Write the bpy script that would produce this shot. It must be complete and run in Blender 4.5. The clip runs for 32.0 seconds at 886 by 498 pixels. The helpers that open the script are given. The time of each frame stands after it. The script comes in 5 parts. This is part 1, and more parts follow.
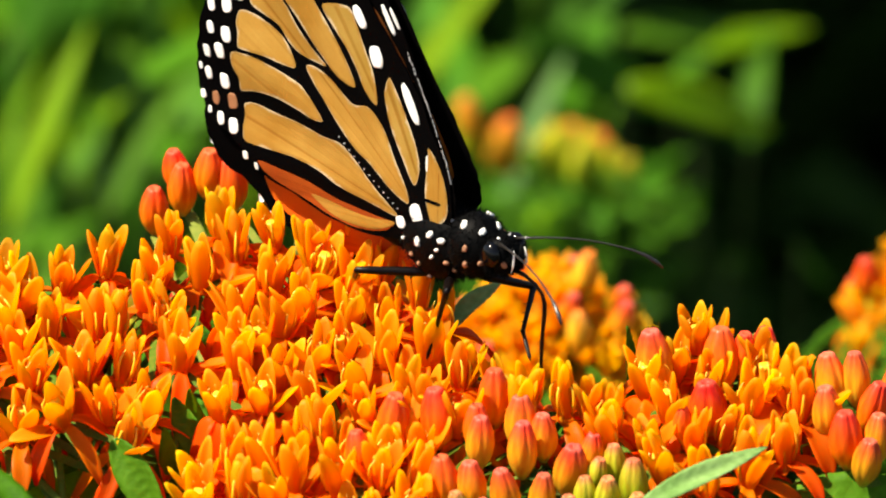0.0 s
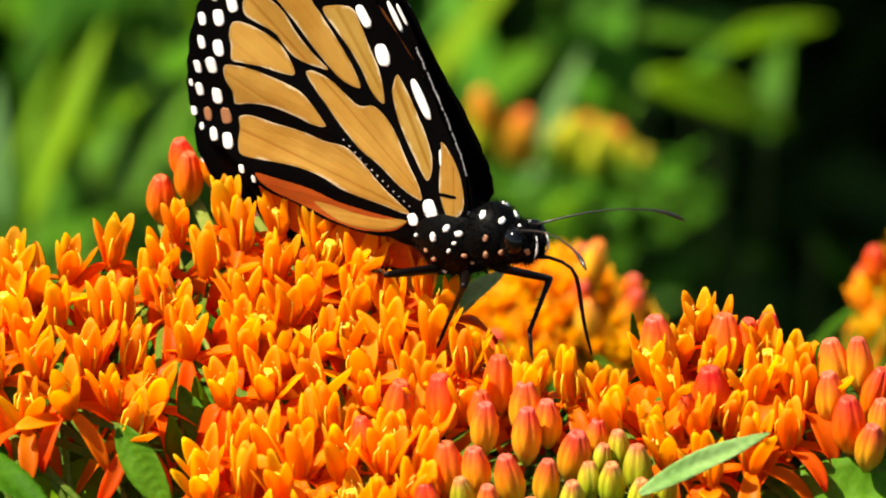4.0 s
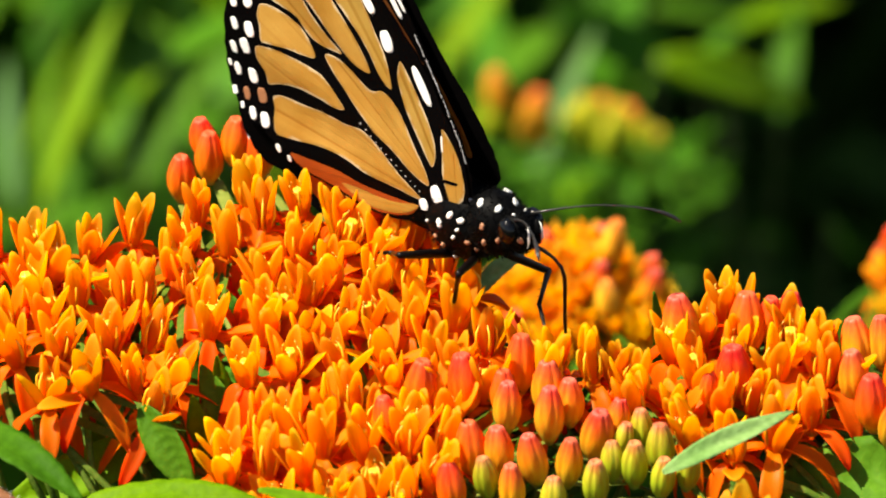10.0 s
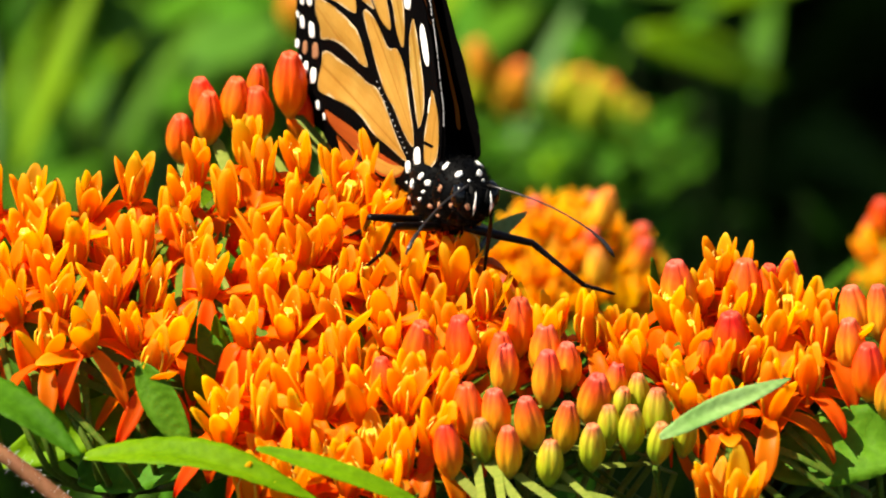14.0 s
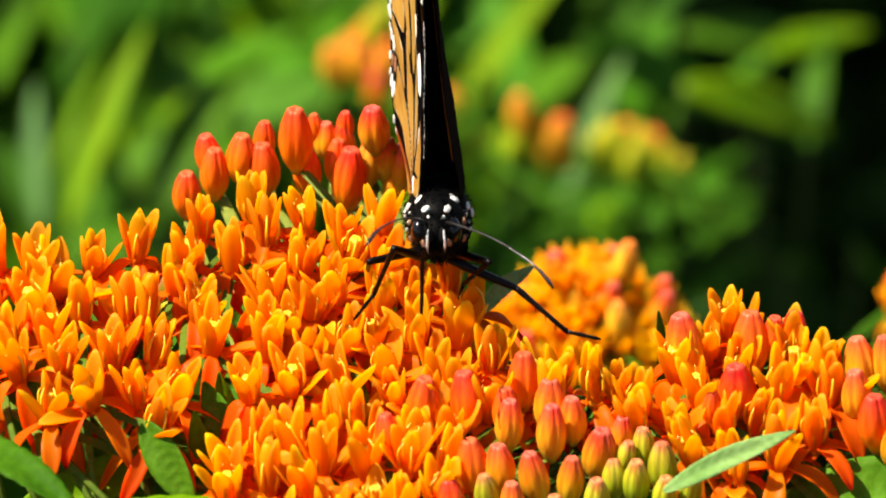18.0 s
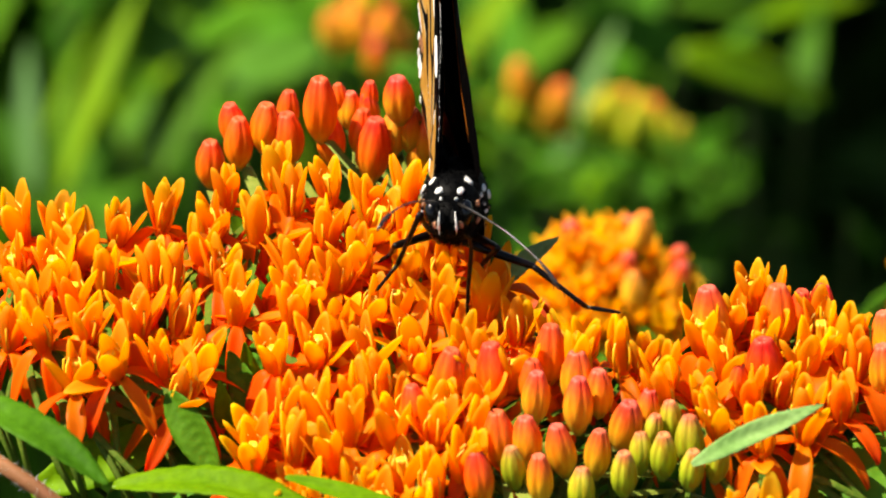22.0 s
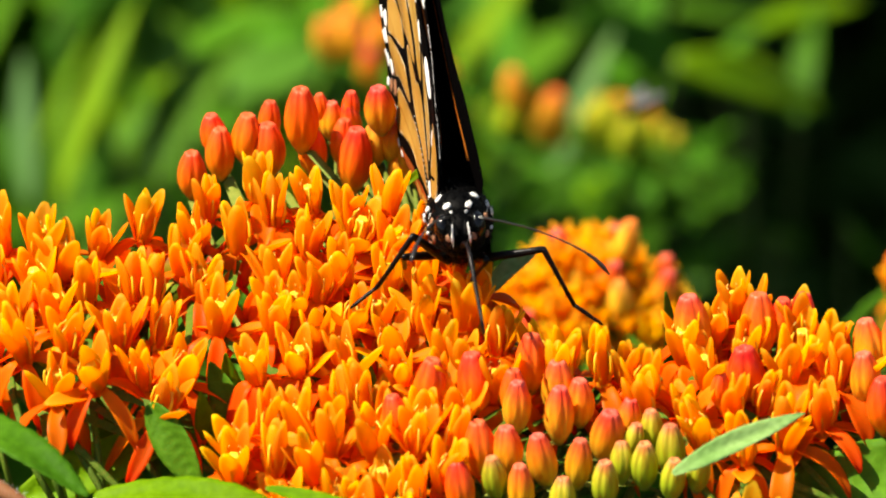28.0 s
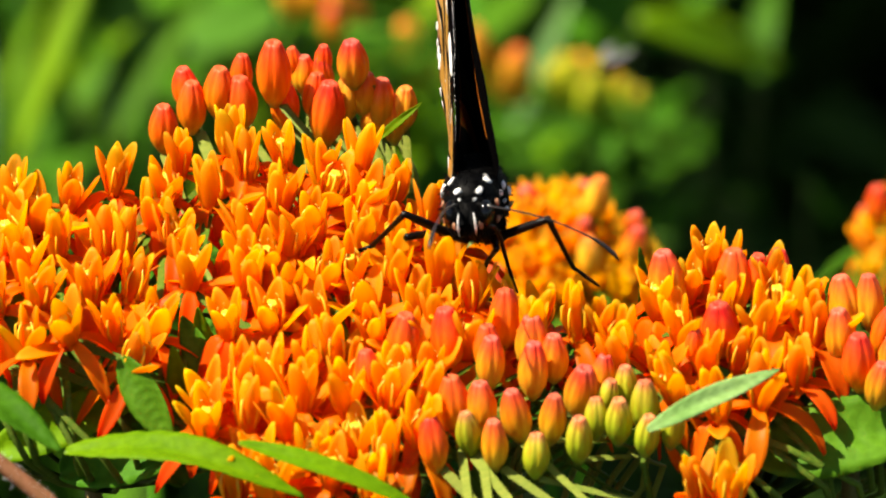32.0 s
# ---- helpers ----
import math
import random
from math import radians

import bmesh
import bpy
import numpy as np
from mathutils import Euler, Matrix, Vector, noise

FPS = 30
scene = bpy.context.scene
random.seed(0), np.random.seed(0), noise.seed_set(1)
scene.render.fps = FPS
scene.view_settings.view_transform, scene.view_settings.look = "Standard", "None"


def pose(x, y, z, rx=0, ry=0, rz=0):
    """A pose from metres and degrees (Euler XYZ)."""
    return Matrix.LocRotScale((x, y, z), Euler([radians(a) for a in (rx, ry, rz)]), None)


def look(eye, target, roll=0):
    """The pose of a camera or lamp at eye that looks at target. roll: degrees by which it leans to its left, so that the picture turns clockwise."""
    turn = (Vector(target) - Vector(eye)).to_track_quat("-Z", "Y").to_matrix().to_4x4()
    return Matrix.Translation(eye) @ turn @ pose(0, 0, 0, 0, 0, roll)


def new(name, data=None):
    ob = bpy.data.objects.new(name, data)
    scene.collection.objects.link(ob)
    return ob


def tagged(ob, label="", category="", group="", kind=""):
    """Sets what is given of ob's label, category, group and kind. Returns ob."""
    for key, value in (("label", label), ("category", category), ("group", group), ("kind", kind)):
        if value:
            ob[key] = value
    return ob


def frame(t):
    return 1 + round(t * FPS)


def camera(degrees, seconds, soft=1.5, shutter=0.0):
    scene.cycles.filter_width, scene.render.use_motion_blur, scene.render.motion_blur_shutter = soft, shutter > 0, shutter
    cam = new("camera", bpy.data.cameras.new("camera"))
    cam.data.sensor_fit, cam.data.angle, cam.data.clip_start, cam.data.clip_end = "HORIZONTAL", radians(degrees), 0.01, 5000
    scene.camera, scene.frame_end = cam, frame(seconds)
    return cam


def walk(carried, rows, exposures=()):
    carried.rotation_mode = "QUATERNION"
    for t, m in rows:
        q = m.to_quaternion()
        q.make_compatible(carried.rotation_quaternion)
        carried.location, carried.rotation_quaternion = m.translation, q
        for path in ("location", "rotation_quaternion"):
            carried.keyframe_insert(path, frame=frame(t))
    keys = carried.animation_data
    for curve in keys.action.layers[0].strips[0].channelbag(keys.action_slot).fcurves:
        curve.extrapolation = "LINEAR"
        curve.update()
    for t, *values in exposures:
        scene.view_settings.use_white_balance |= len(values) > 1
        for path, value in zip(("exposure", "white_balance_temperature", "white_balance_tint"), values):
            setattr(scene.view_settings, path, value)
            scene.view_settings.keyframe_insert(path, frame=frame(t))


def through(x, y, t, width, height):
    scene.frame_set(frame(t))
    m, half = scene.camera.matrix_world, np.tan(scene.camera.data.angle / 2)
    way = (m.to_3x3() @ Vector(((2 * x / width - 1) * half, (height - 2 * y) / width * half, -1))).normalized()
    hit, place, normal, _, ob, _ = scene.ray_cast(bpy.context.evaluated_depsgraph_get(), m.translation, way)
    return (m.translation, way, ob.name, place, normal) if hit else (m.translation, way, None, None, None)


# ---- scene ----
MM = 0.001
CAMERA_ROWS = [
    (0.0, pose(0.00750, -0.87879, 0.35924, 68.0073, 0.6591, 0.1965)),
    (0.5, pose(0.00714, -0.87900, 0.35811, 68.0271, 0.5711, 0.1392)),
    (1.0, pose(0.00825, -0.87941, 0.35935, 67.9702, 0.6002, 0.2024)),
    (1.5, pose(0.01036, -0.87914, 0.35963, 67.9495, 0.9609, 0.2104)),
    (2.0, pose(0.00988, -0.88109, 0.36026, 68.0009, 0.7081, 0.2427)),
    (2.5, pose(0.01177, -0.88305, 0.35854, 68.1842, 0.5494, 0.4819)),
    (4.5, pose(0.01137, -0.88296, 0.35922, 67.9385, 0.9884, 0.3324)),
    (5.0, pose(0.00807, -0.88340, 0.35984, 67.8387, 0.8558, 0.1774)),
    (5.5, pose(0.00497, -0.88384, 0.36069, 67.7941, 0.5834, 0.1675)),
    (6.0, pose(0.00902, -0.88061, 0.35904, 67.8028, 0.8043, 0.2878)),
    (6.5, pose(0.00728, -0.88228, 0.35724, 67.9605, 0.6109, 0.3208)),
    (7.0, pose(0.00500, -0.88274, 0.35980, 67.8515, 0.5831, 0.1746)),
    (7.5, pose(0.00523, -0.88414, 0.36072, 67.8789, 0.6091, 0.2072)),
    (8.0, pose(0.00786, -0.88501, 0.35899, 68.0394, 0.6264, 0.3466)),
    (8.5, pose(0.01264, -0.88272, 0.36096, 67.9565, 1.0111, 0.3909)),
    (9.0, pose(0.00761, -0.88549, 0.35865, 68.0709, 0.5428, 0.4251)),
    (9.5, pose(0.01138, -0.88051, 0.35938, 67.9458, 1.1489, 0.3940)),
    (10.0, pose(0.00898, -0.88166, 0.35791, 67.9184, 1.0074, 0.3454)),
    (10.5, pose(0.00152, -0.88595, 0.35883, 68.0501, 0.1518, 0.2495)),
    (11.0, pose(0.00645, -0.88180, 0.35910, 67.9974, 0.5581, 0.1139)),
    (11.5, pose(-0.00203, -0.88566, 0.35799, 68.0551, -0.1996, -0.2284)),
    (12.0, pose(0.00316, -0.88275, 0.35776, 68.0959, 0.1909, -0.1317)),
    (12.5, pose(0.00758, -0.88361, 0.35541, 68.2202, 0.1769, 0.2934)),
    (13.0, pose(0.00012, -0.88538, 0.35767, 68.0040, 0.0130, 0.0037)),
    (13.5, pose(-0.00049, -0.88340, 0.35639, 67.9019, -0.1650, 0.2062)),
    (14.0, pose(0.00190, -0.88457, 0.35616, 67.8312, 0.0291, 0.2799)),
    (14.5, pose(0.00352, -0.88820, 0.35611, 67.9142, -0.0135, 0.5308)),
    (16.5, pose(0.01375, -0.87853, 0.35262, 68.1715, 0.7650, 0.9017)),
    (17.0, pose(0.01435, -0.88257, 0.35326, 68.1814, 0.4828, 1.0299)),
    (17.5, pose(0.01726, -0.88188, 0.35184, 68.2724, 0.7162, 1.0709)),
    (18.0, pose(0.01555, -0.88087, 0.35495, 68.1878, 0.8657, 0.8560)),
    (18.5, pose(0.01523, -0.88130, 0.35370, 68.2429, 0.7445, 0.8418)),
    (19.0, pose(0.01260, -0.87942, 0.35534, 68.1375, 0.7587, 0.7232)),
    (19.5, pose(0.00946, -0.87737, 0.35358, 68.0872, 0.5126, 0.7886)),
    (20.0, pose(0.00801, -0.87683, 0.35583, 67.9192, 0.4825, 0.7170)),
    (20.5, pose(0.00600, -0.87822, 0.35604, 67.9231, 0.2749, 0.6937)),
    (21.0, pose(0.00904, -0.88128, 0.35608, 67.9932, 0.3232, 0.6797)),
    (21.5, pose(0.00810, -0.88006, 0.35631, 67.8614, 0.3117, 0.5552)),
    (22.0, pose(0.00576, -0.87799, 0.35543, 67.9004, 0.3710, 0.6177)),
    (22.5, pose(0.00625, -0.87775, 0.35615, 67.8585, 0.4415, 0.5737)),
    (23.0, pose(0.00565, -0.87979, 0.35678, 67.8483, 0.3224, 0.5661)),
    (23.5, pose(0.00609, -0.87885, 0.35697, 67.8166, 0.1951, 0.6127)),
    (24.0, pose(0.00582, -0.88051, 0.35791, 67.8222, 0.1396, 0.5468)),
    (24.5, pose(0.00679, -0.88046, 0.35749, 67.8356, 0.2414, 0.6191)),
    (26.5, pose(0.00897, -0.87487, 0.35550, 67.7447, 0.6492, 0.6393)),
    (27.0, pose(0.00863, -0.87573, 0.35641, 67.8059, 0.5284, 0.6644)),
    (27.5, pose(0.00918, -0.87666, 0.35469, 67.9118, 0.5312, 0.6759)),
    (28.0, pose(0.01054, -0.87721, 0.35560, 67.9395, 0.6741, 0.6645)),
    (28.5, pose(0.00967, -0.87579, 0.35495, 67.8933, 0.4546, 0.7586)),
    (29.0, pose(0.00717, -0.87363, 0.35351, 67.7523, 0.1956, 0.7575)),
    (29.5, pose(0.00901, -0.87556, 0.35471, 67.8057, 0.2061, 0.7802)),
    (30.0, pose(0.00898, -0.87507, 0.35517, 67.8087, 0.3787, 0.5967)),
    (30.5, pose(0.00839, -0.87478, 0.35429, 67.8727, 0.4976, 0.5054)),
    (31.0, pose(0.01013, -0.87316, 0.35388, 67.7662, 0.6682, 0.4868)),
    (31.5, pose(0.00768, -0.87454, 0.35332, 67.7606, 0.2969, 0.5040)),
    (32.0, pose(0.00650, -0.87354, 0.35309, 67.6873, 0.3151, 0.3571)),
]
cam = camera(6.0, 32.0, 2.0)
cam.data.dof.use_dof = True
cam.data.dof.focus_distance = 0.960
cam.data.dof.aperture_fstop = 37.0
walk(cam, CAMERA_ROWS, [(0.0, 1.22, 7200, 10), (32.0, 1.22, 7200, 10)])

# ---- light ----
SUN_DIR = Vector((-0.52, -0.13, 0.85)).normalized()
world = bpy.data.worlds.new("sky")
scene.world = world
world.use_nodes = True
wn = world.node_tree.nodes
sky = wn.new("ShaderNodeTexSky")
sky.sky_type = "NISHITA"
sky.sun_disc = False
sky.sun_elevation = math.asin(SUN_DIR.z)
sky.sun_rotation = math.atan2(SUN_DIR.x, SUN_DIR.y)
wn["Background"].inputs["Strength"].default_value = 0.064
world.node_tree.links.new(sky.outputs[0], wn["Background"].inputs["Color"])
sun = new("sun", bpy.data.lights.new("sun", "SUN"))
sun.data.energy, sun.data.angle, sun.data.color = 5.0, radians(0.5), (1.0, 0.95, 0.84)
sun.matrix_world = look(SUN_DIR * 3, (0, 0, 0))


# ---- materials ----
class Mat:
    """A small node-material writer."""

    def __init__(self, name, rough=0.5, spec=0.4):
        self.m = bpy.data.materials.new(name)
        self.m.use_nodes = True
        self.t = self.m.node_tree
        self.p = self.t.nodes["Principled BSDF"]
        self.p.inputs["Roughness"].default_value = rough
        self.p.inputs["Specular IOR Level"].default_value = spec
        self.coord = self.node("ShaderNodeTexCoord")

    def node(self, kind, **values):
        n = self.t.nodes.new(kind)
        for k, v in values.items():
            n.inputs[k].default_value = v
        return n

    def link(self, a, b):
        self.t.links.new(a, b)

    def ramp(self, fac, stops):
        r = self.node("ShaderNodeValToRGB")
        e = r.color_ramp.elements
        while len(e) < len(stops):
            e.new(0.5)
        for el, (pos, col) in zip(e, stops):
            el.position, el.color = pos, (*col, 1)
        self.link(fac, r.inputs["Fac"])
        return r.outputs["Color"]

    def noise(self, scale, detail=3.0, stretch=(1, 1, 1), space="Object"):
        mp = self.node("ShaderNodeMapping")
        mp.inputs["Scale"].default_value = stretch
        self.link(self.coord.outputs[space], mp.inputs["Vector"])
        n = self.node("ShaderNodeTexNoise", Scale=scale, Detail=detail)
        self.link(mp.outputs[0], n.inputs["Vector"])
        return n.outputs["Fac"]

    def mix(self, fac, a, b, blend="MIX"):
        n = self.t.nodes.new("ShaderNodeMix")
        n.data_type, n.blend_type = "RGBA", blend
        for sock, v in ((n.inputs[0], fac), (n.inputs[6], a), (n.inputs[7], b)):
            if isinstance(v, (int, float)):
                sock.default_value = v
            elif isinstance(v, tuple):
                sock.default_value = (*v, 1)
            else:
                self.link(v, sock)
        return n.outputs[2]

    def vary(self, col, hue=0.02, val=0.3, sat=0.0):
        """Shift a colour a little from object to object."""
        info = self.node("ShaderNodeObjectInfo")
        h = self.node("ShaderNodeHueSaturation")
        for sock, centre, spread in (("Hue", 0.5, hue), ("Value", 1.0, val), ("Saturation", 1.0, sat)):
            r = self.node("ShaderNodeMapRange")
            r.inputs["To Min"].default_value = centre - spread / 2
            r.inputs["To Max"].default_value = centre + spread / 2
            src = info.outputs["Random"]
            if sock == "Value":
                w = self.t.nodes.new("ShaderNodeMath")
                w.operation = "FRACT"
                w2 = self.t.nodes.new("ShaderNodeMath")
                w2.operation = "MULTIPLY"
                w2.inputs[1].default_value = 7.13
                self.link(src, w2.inputs[0])
                self.link(w2.outputs[0], w.inputs[0])
                src = w.outputs[0]
            self.link(src, r.inputs["Value"])
            self.link(r.outputs[0], h.inputs[sock])
        self.link(col, h.inputs["Color"])
        return h.outputs["Color"]

    def bump(self, fac, strength, distance):
        b = self.node("ShaderNodeBump", Strength=strength, Distance=distance)
        self.link(fac, b.inputs["Height"])
        self.link(b.outputs[0], self.p.inputs["Normal"])

    def done(self, col, through=0.0, through_tint=None):
        if isinstance(col, tuple):
            self.p.inputs["Base Color"].default_value = (*col, 1)
        else:
            self.link(col, self.p.inputs["Base Color"])
        if through:
            tr = self.node("ShaderNodeBsdfTranslucent")
            c = self.mix(1.0, col, through_tint or (1.0, 1.0, 1.0), "MULTIPLY")
            self.link(c, tr.inputs["Color"])
            mx = self.node("ShaderNodeMixShader", Fac=through)
            self.link(self.p.outputs[0], mx.inputs[1])
            self.link(tr.outputs[0], mx.inputs[2])
            self.link(mx.outputs[0], self.t.nodes["Material Output"].inputs["Surface"])
        return self.m

    def along(self, axis="Z", space="Generated"):
        s = self.node("ShaderNodeSeparateXYZ")
        self.link(self.coord.outputs[space], s.inputs[0])
        return s.outputs[axis]


def petal_material(name, base, mid, tip, through, rough=0.42):
    m = Mat(name, rough, 0.18)
    col = m.ramp(m.along(), [(0.0, base), (0.5, mid), (1.0, tip)])
    n = m.noise(900, 3, (1, 1, 0.25))
    col = m.mix(n, m.mix(1.0, col, (0.94, 0.80, 0.6), "MULTIPLY"), col)
    col = m.vary(col, 0.034, 0.22, 0.0)
    m.bump(n, 0.25, 0.0002)
    return m.done(col, through)


HOOD = petal_material("hood_orange", (0.96, 0.30, 0.012), (0.97, 0.49, 0.018), (0.98, 0.66, 0.044), 0.76)
PETAL = petal_material("petal_red_orange", (0.93, 0.13, 0.010), (0.95, 0.25, 0.012), (0.95, 0.29, 0.014), 0.74)


def column_material():
    m = Mat("flower_column", 0.4, 0.4)
    col = m.ramp(m.along(), [(0.0, (0.75, 0.18, 0.01)), (0.5, (0.92, 0.40, 0.01)), (0.7, (0.95, 0.50, 0.02)), (0.9, (0.92, 0.56, 0.04)), (1.0, (0.90, 0.60, 0.09))])
    return m.done(m.vary(col, 0.02, 0.2), 0.15)


COLUMN = column_material()


def bud_material(name, stops):
    m = Mat(name, 0.38, 0.22)
    col = m.ramp(m.along(), stops)
    n = m.noise(1400, 4, (1, 1, 0.12))
    col = m.mix(m.ramp(n, [(0.35, (0, 0, 0)), (0.62, (1, 1, 1))]), m.mix(1.0, col, (0.84, 0.58, 0.5), "MULTIPLY"), col)
    m.bump(n, 0.5, 0.0003)
    return m.done(m.vary(col, 0.014, 0.25, 0.0), 0.2)


BUD_RED = bud_material("bud_red", [(0.0, (0.55, 0.42, 0.04)), (0.18, (0.90, 0.38, 0.012)), (0.45, (0.92, 0.19, 0.008)), (0.8, (0.88, 0.095, 0.012)), (0.93, (0.82, 0.07, 0.02)), (1.0, (0.78, 0.13, 0.06))])
BUD_ORANGE = bud_material("bud_orange", [(0.0, (0.30, 0.38, 0.03)), (0.22, (0.68, 0.46, 0.03)), (0.55, (0.84, 0.34, 0.015)), (0.82, (0.84, 0.13, 0.018)), (0.93, (0.78, 0.09, 0.03)), (1.0, (0.74, 0.16, 0.11))])
BUD_GREEN = bud_material("bud_green", [(0.0, (0.18, 0.33, 0.02)), (0.5, (0.38, 0.46, 0.02)), (0.82, (0.50, 0.42, 0.03)), (1.0, (0.66, 0.22, 0.10))])
BUD_AMBER = bud_material("bud_amber", [(0.0, (0.45, 0.46, 0.03)), (0.35, (0.80, 0.48, 0.025)), (0.75, (0.92, 0.42, 0.03)), (1.0, (0.88, 0.27, 0.05))])
BUD_LIME = bud_material("bud_lime", [(0.0, (0.18, 0.38, 0.02)), (0.5, (0.40, 0.55, 0.02)), (1.0, (0.52, 0.52, 0.03))])


def green_material(name, a, b, through, rough=0.58):
    m = Mat(name, rough, 0.09)
    n = m.ramp(m.noise(110, 5), [(0.3, (0, 0, 0)), (0.7, (1, 1, 1))])
    fine = m.noise(1100, 5)
    col = m.mix(n, a, b)
    col = m.mix(m.ramp(fine, [(0.35, (0, 0, 0)), (0.65, (1, 1, 1))]), m.mix(1.0, col, (0.76, 0.8, 0.7), "MULTIPLY"), col)
    m.bump(fine, 0.35, 0.0003)
    return m.done(m.vary(col, 0.02, 0.3), through, (1.0, 1.0, 0.55))


LEAF = green_material("leaf_green", (0.055, 0.18, 0.008), (0.09, 0.25, 0.012), 0.3)
LEAF_DEEP = green_material("leaf_deep_green", (0.045, 0.13, 0.004), (0.085, 0.21, 0.007), 0.25)
LEAF_PALE = green_material("leaf_pale_underside", (0.17, 0.30, 0.08), (0.29, 0.42, 0.15), 0.2, 0.6)
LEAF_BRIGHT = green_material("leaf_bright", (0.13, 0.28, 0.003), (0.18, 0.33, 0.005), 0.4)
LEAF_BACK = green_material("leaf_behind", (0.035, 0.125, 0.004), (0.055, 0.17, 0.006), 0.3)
LEAF_GREY = green_material("leaf_grey_green", (0.07, 0.165, 0.045), (0.10, 0.20, 0.055), 0.2)
LEAF_WAX = green_material("leaf_waxy", (0.06, 0.19, 0.016), (0.09, 0.24, 0.028), 0.25)
LEAF_DRY = green_material("leaf_dry", (0.22, 0.10, 0.04), (0.28, 0.14, 0.06), 0.2)
# dimmed copy of the leaf green, with shade put into the colour
LEAF_SHADED = green_material("leaf_shaded", (0.022, 0.085, 0.004), (0.04, 0.13, 0.006), 0.25)
# leaf green taken near black: deep background shade put into the colour
LEAF_DEEP_SHADE = green_material("leaf_deep_shade", (0.022, 0.054, 0.007), (0.036, 0.082, 0.009), 0.2)
STEM = green_material("pedicel_green", (0.06, 0.14, 0.010), (0.13, 0.17, 0.02), 0.15)
STEM_PALE = green_material("pedicel_pale", (0.15, 0.20, 0.03), (0.25, 0.27, 0.05), 0.15)
# stem green coloured near black so the back stems sink into shade
STEM_SHADED = green_material("stem_shaded", (0.012, 0.025, 0.006), (0.02, 0.03, 0.01), 0.0)
RED_STEM = green_material("stem_reddish", (0.16, 0.06, 0.035), (0.24, 0.10, 0.05), 0.0)
STALK = green_material("stalk_brown_green", (0.08, 0.12, 0.02), (0.16, 0.10, 0.04), 0.0)


def cell_material(name, a, b):
    """Scaled wing cell: soft tone patches and fine folds that run out from the wing's root, the folds' shading darkened
    into the colour.
    """
    m = Mat(name, 0.6, 0.15)
    big = m.noise(130, 3, (1, 1, 1))
    sep = m.node("ShaderNodeSeparateXYZ")
    m.link(m.coord.outputs["Object"], sep.inputs[0])
    ang = m.t.nodes.new("ShaderNodeMath")
    ang.operation = "ARCTAN2"
    m.link(sep.outputs["Z"], ang.inputs[0])
    m.link(sep.outputs["X"], ang.inputs[1])
    streak = m.node("ShaderNodeTexNoise", Scale=17.0, Detail=3.0)
    streak.noise_dimensions = "1D"
    m.link(ang.outputs[0], streak.inputs["W"])
    fine = m.noise(2600, 2)
    col = m.mix(m.ramp(big, [(0.3, (0, 0, 0)), (0.7, (1, 1, 1))]), a, b)
    col = m.mix(m.ramp(streak.outputs["Fac"], [(0.28, (0, 0, 0)), (0.4, (1, 1, 1))]), m.mix(1.0, col, (0.72, 0.58, 0.38), "MULTIPLY"), col)
    col = m.mix(fine, m.mix(1.0, col, (0.9, 0.86, 0.80), "MULTIPLY"), col)
    m.bump(streak.outputs["Fac"], 0.25, 0.0004)
    return m.done(col, 0.12)


CELL = cell_material("wing_cell_buff", (0.31, 0.145, 0.018), (0.44, 0.25, 0.052))
CELL_ORANGE = cell_material("wing_cell_orange", (0.08, 0.022, 0.004), (0.12, 0.038, 0.007))
CELL_STREAK = cell_material("wing_streak_orange", (0.55, 0.14, 0.014), (0.62, 0.20, 0.026))
# rust orange, darkened: shadow on the lower cell is put into its colour
CELL_RUST_SHADED = cell_material("wing_cell_rust_shaded", (0.28, 0.045, 0.006), (0.36, 0.07, 0.009))
CELL_RED = cell_material("wing_field_red_orange", (0.55, 0.085, 0.006), (0.66, 0.13, 0.010))
CELL_YELLOW = cell_material("wing_cell_yellow", (0.30, 0.165, 0.024), (0.38, 0.24, 0.055))


def plain(name, col, rough=0.5, spec=0.4, grain=1500, dark=(0.7, 0.7, 0.7), bump=0.3):
    m = Mat(name, rough, spec)
    n = m.noise(grain, 3)
    m.bump(n, bump, 0.0001)
    return m.done(m.mix(n, tuple(c * d for c, d in zip(col, dark)), col))


WING_BLACK = plain("wing_black_scales", (0.0012, 0.0009, 0.0010), 0.6, 0.02)


def rim_material(name, pale, cell, low, high):
    """The ragged pale scaling along a cell's border."""
    m = Mat(name, 0.6, 0.15)
    patch = m.ramp(m.noise(330, 4), [(low, (0, 0, 0)), (high, (1, 1, 1))])
    fine = m.noise(2600, 3)
    col = m.mix(patch, cell, pale)
    return m.done(m.mix(fine, m.mix(1.0, col, (0.82, 0.78, 0.7), "MULTIPLY"), col), 0.12)


PALE_EDGE = rim_material("wing_pale_edge", (0.66, 0.54, 0.38), (0.34, 0.18, 0.035), 0.42, 0.60)
SOFT_EDGE = rim_material("wing_soft_edge", (0.50, 0.37, 0.19), (0.34, 0.18, 0.035), 0.50, 0.66)
PALE_SCALE = plain("pale_scales", (0.5, 0.49, 0.5), 0.6, 0.2)
WHITE = plain("white_scales", (0.84, 0.83, 0.80), 0.6, 0.2)
TAN_BODY = plain("tan_body_scales", (0.42, 0.2, 0.11), 0.6, 0.2)
TAN_SPOT = plain("tan_scales", (0.30, 0.13, 0.06), 0.6, 0.2)
BODY_BLACK = plain("body_black", (0.0012, 0.0012, 0.0013), 0.55, 0.05)
LEG_BLACK = plain("leg_black", (0.004, 0.0022, 0.0022), 0.35, 0.14)
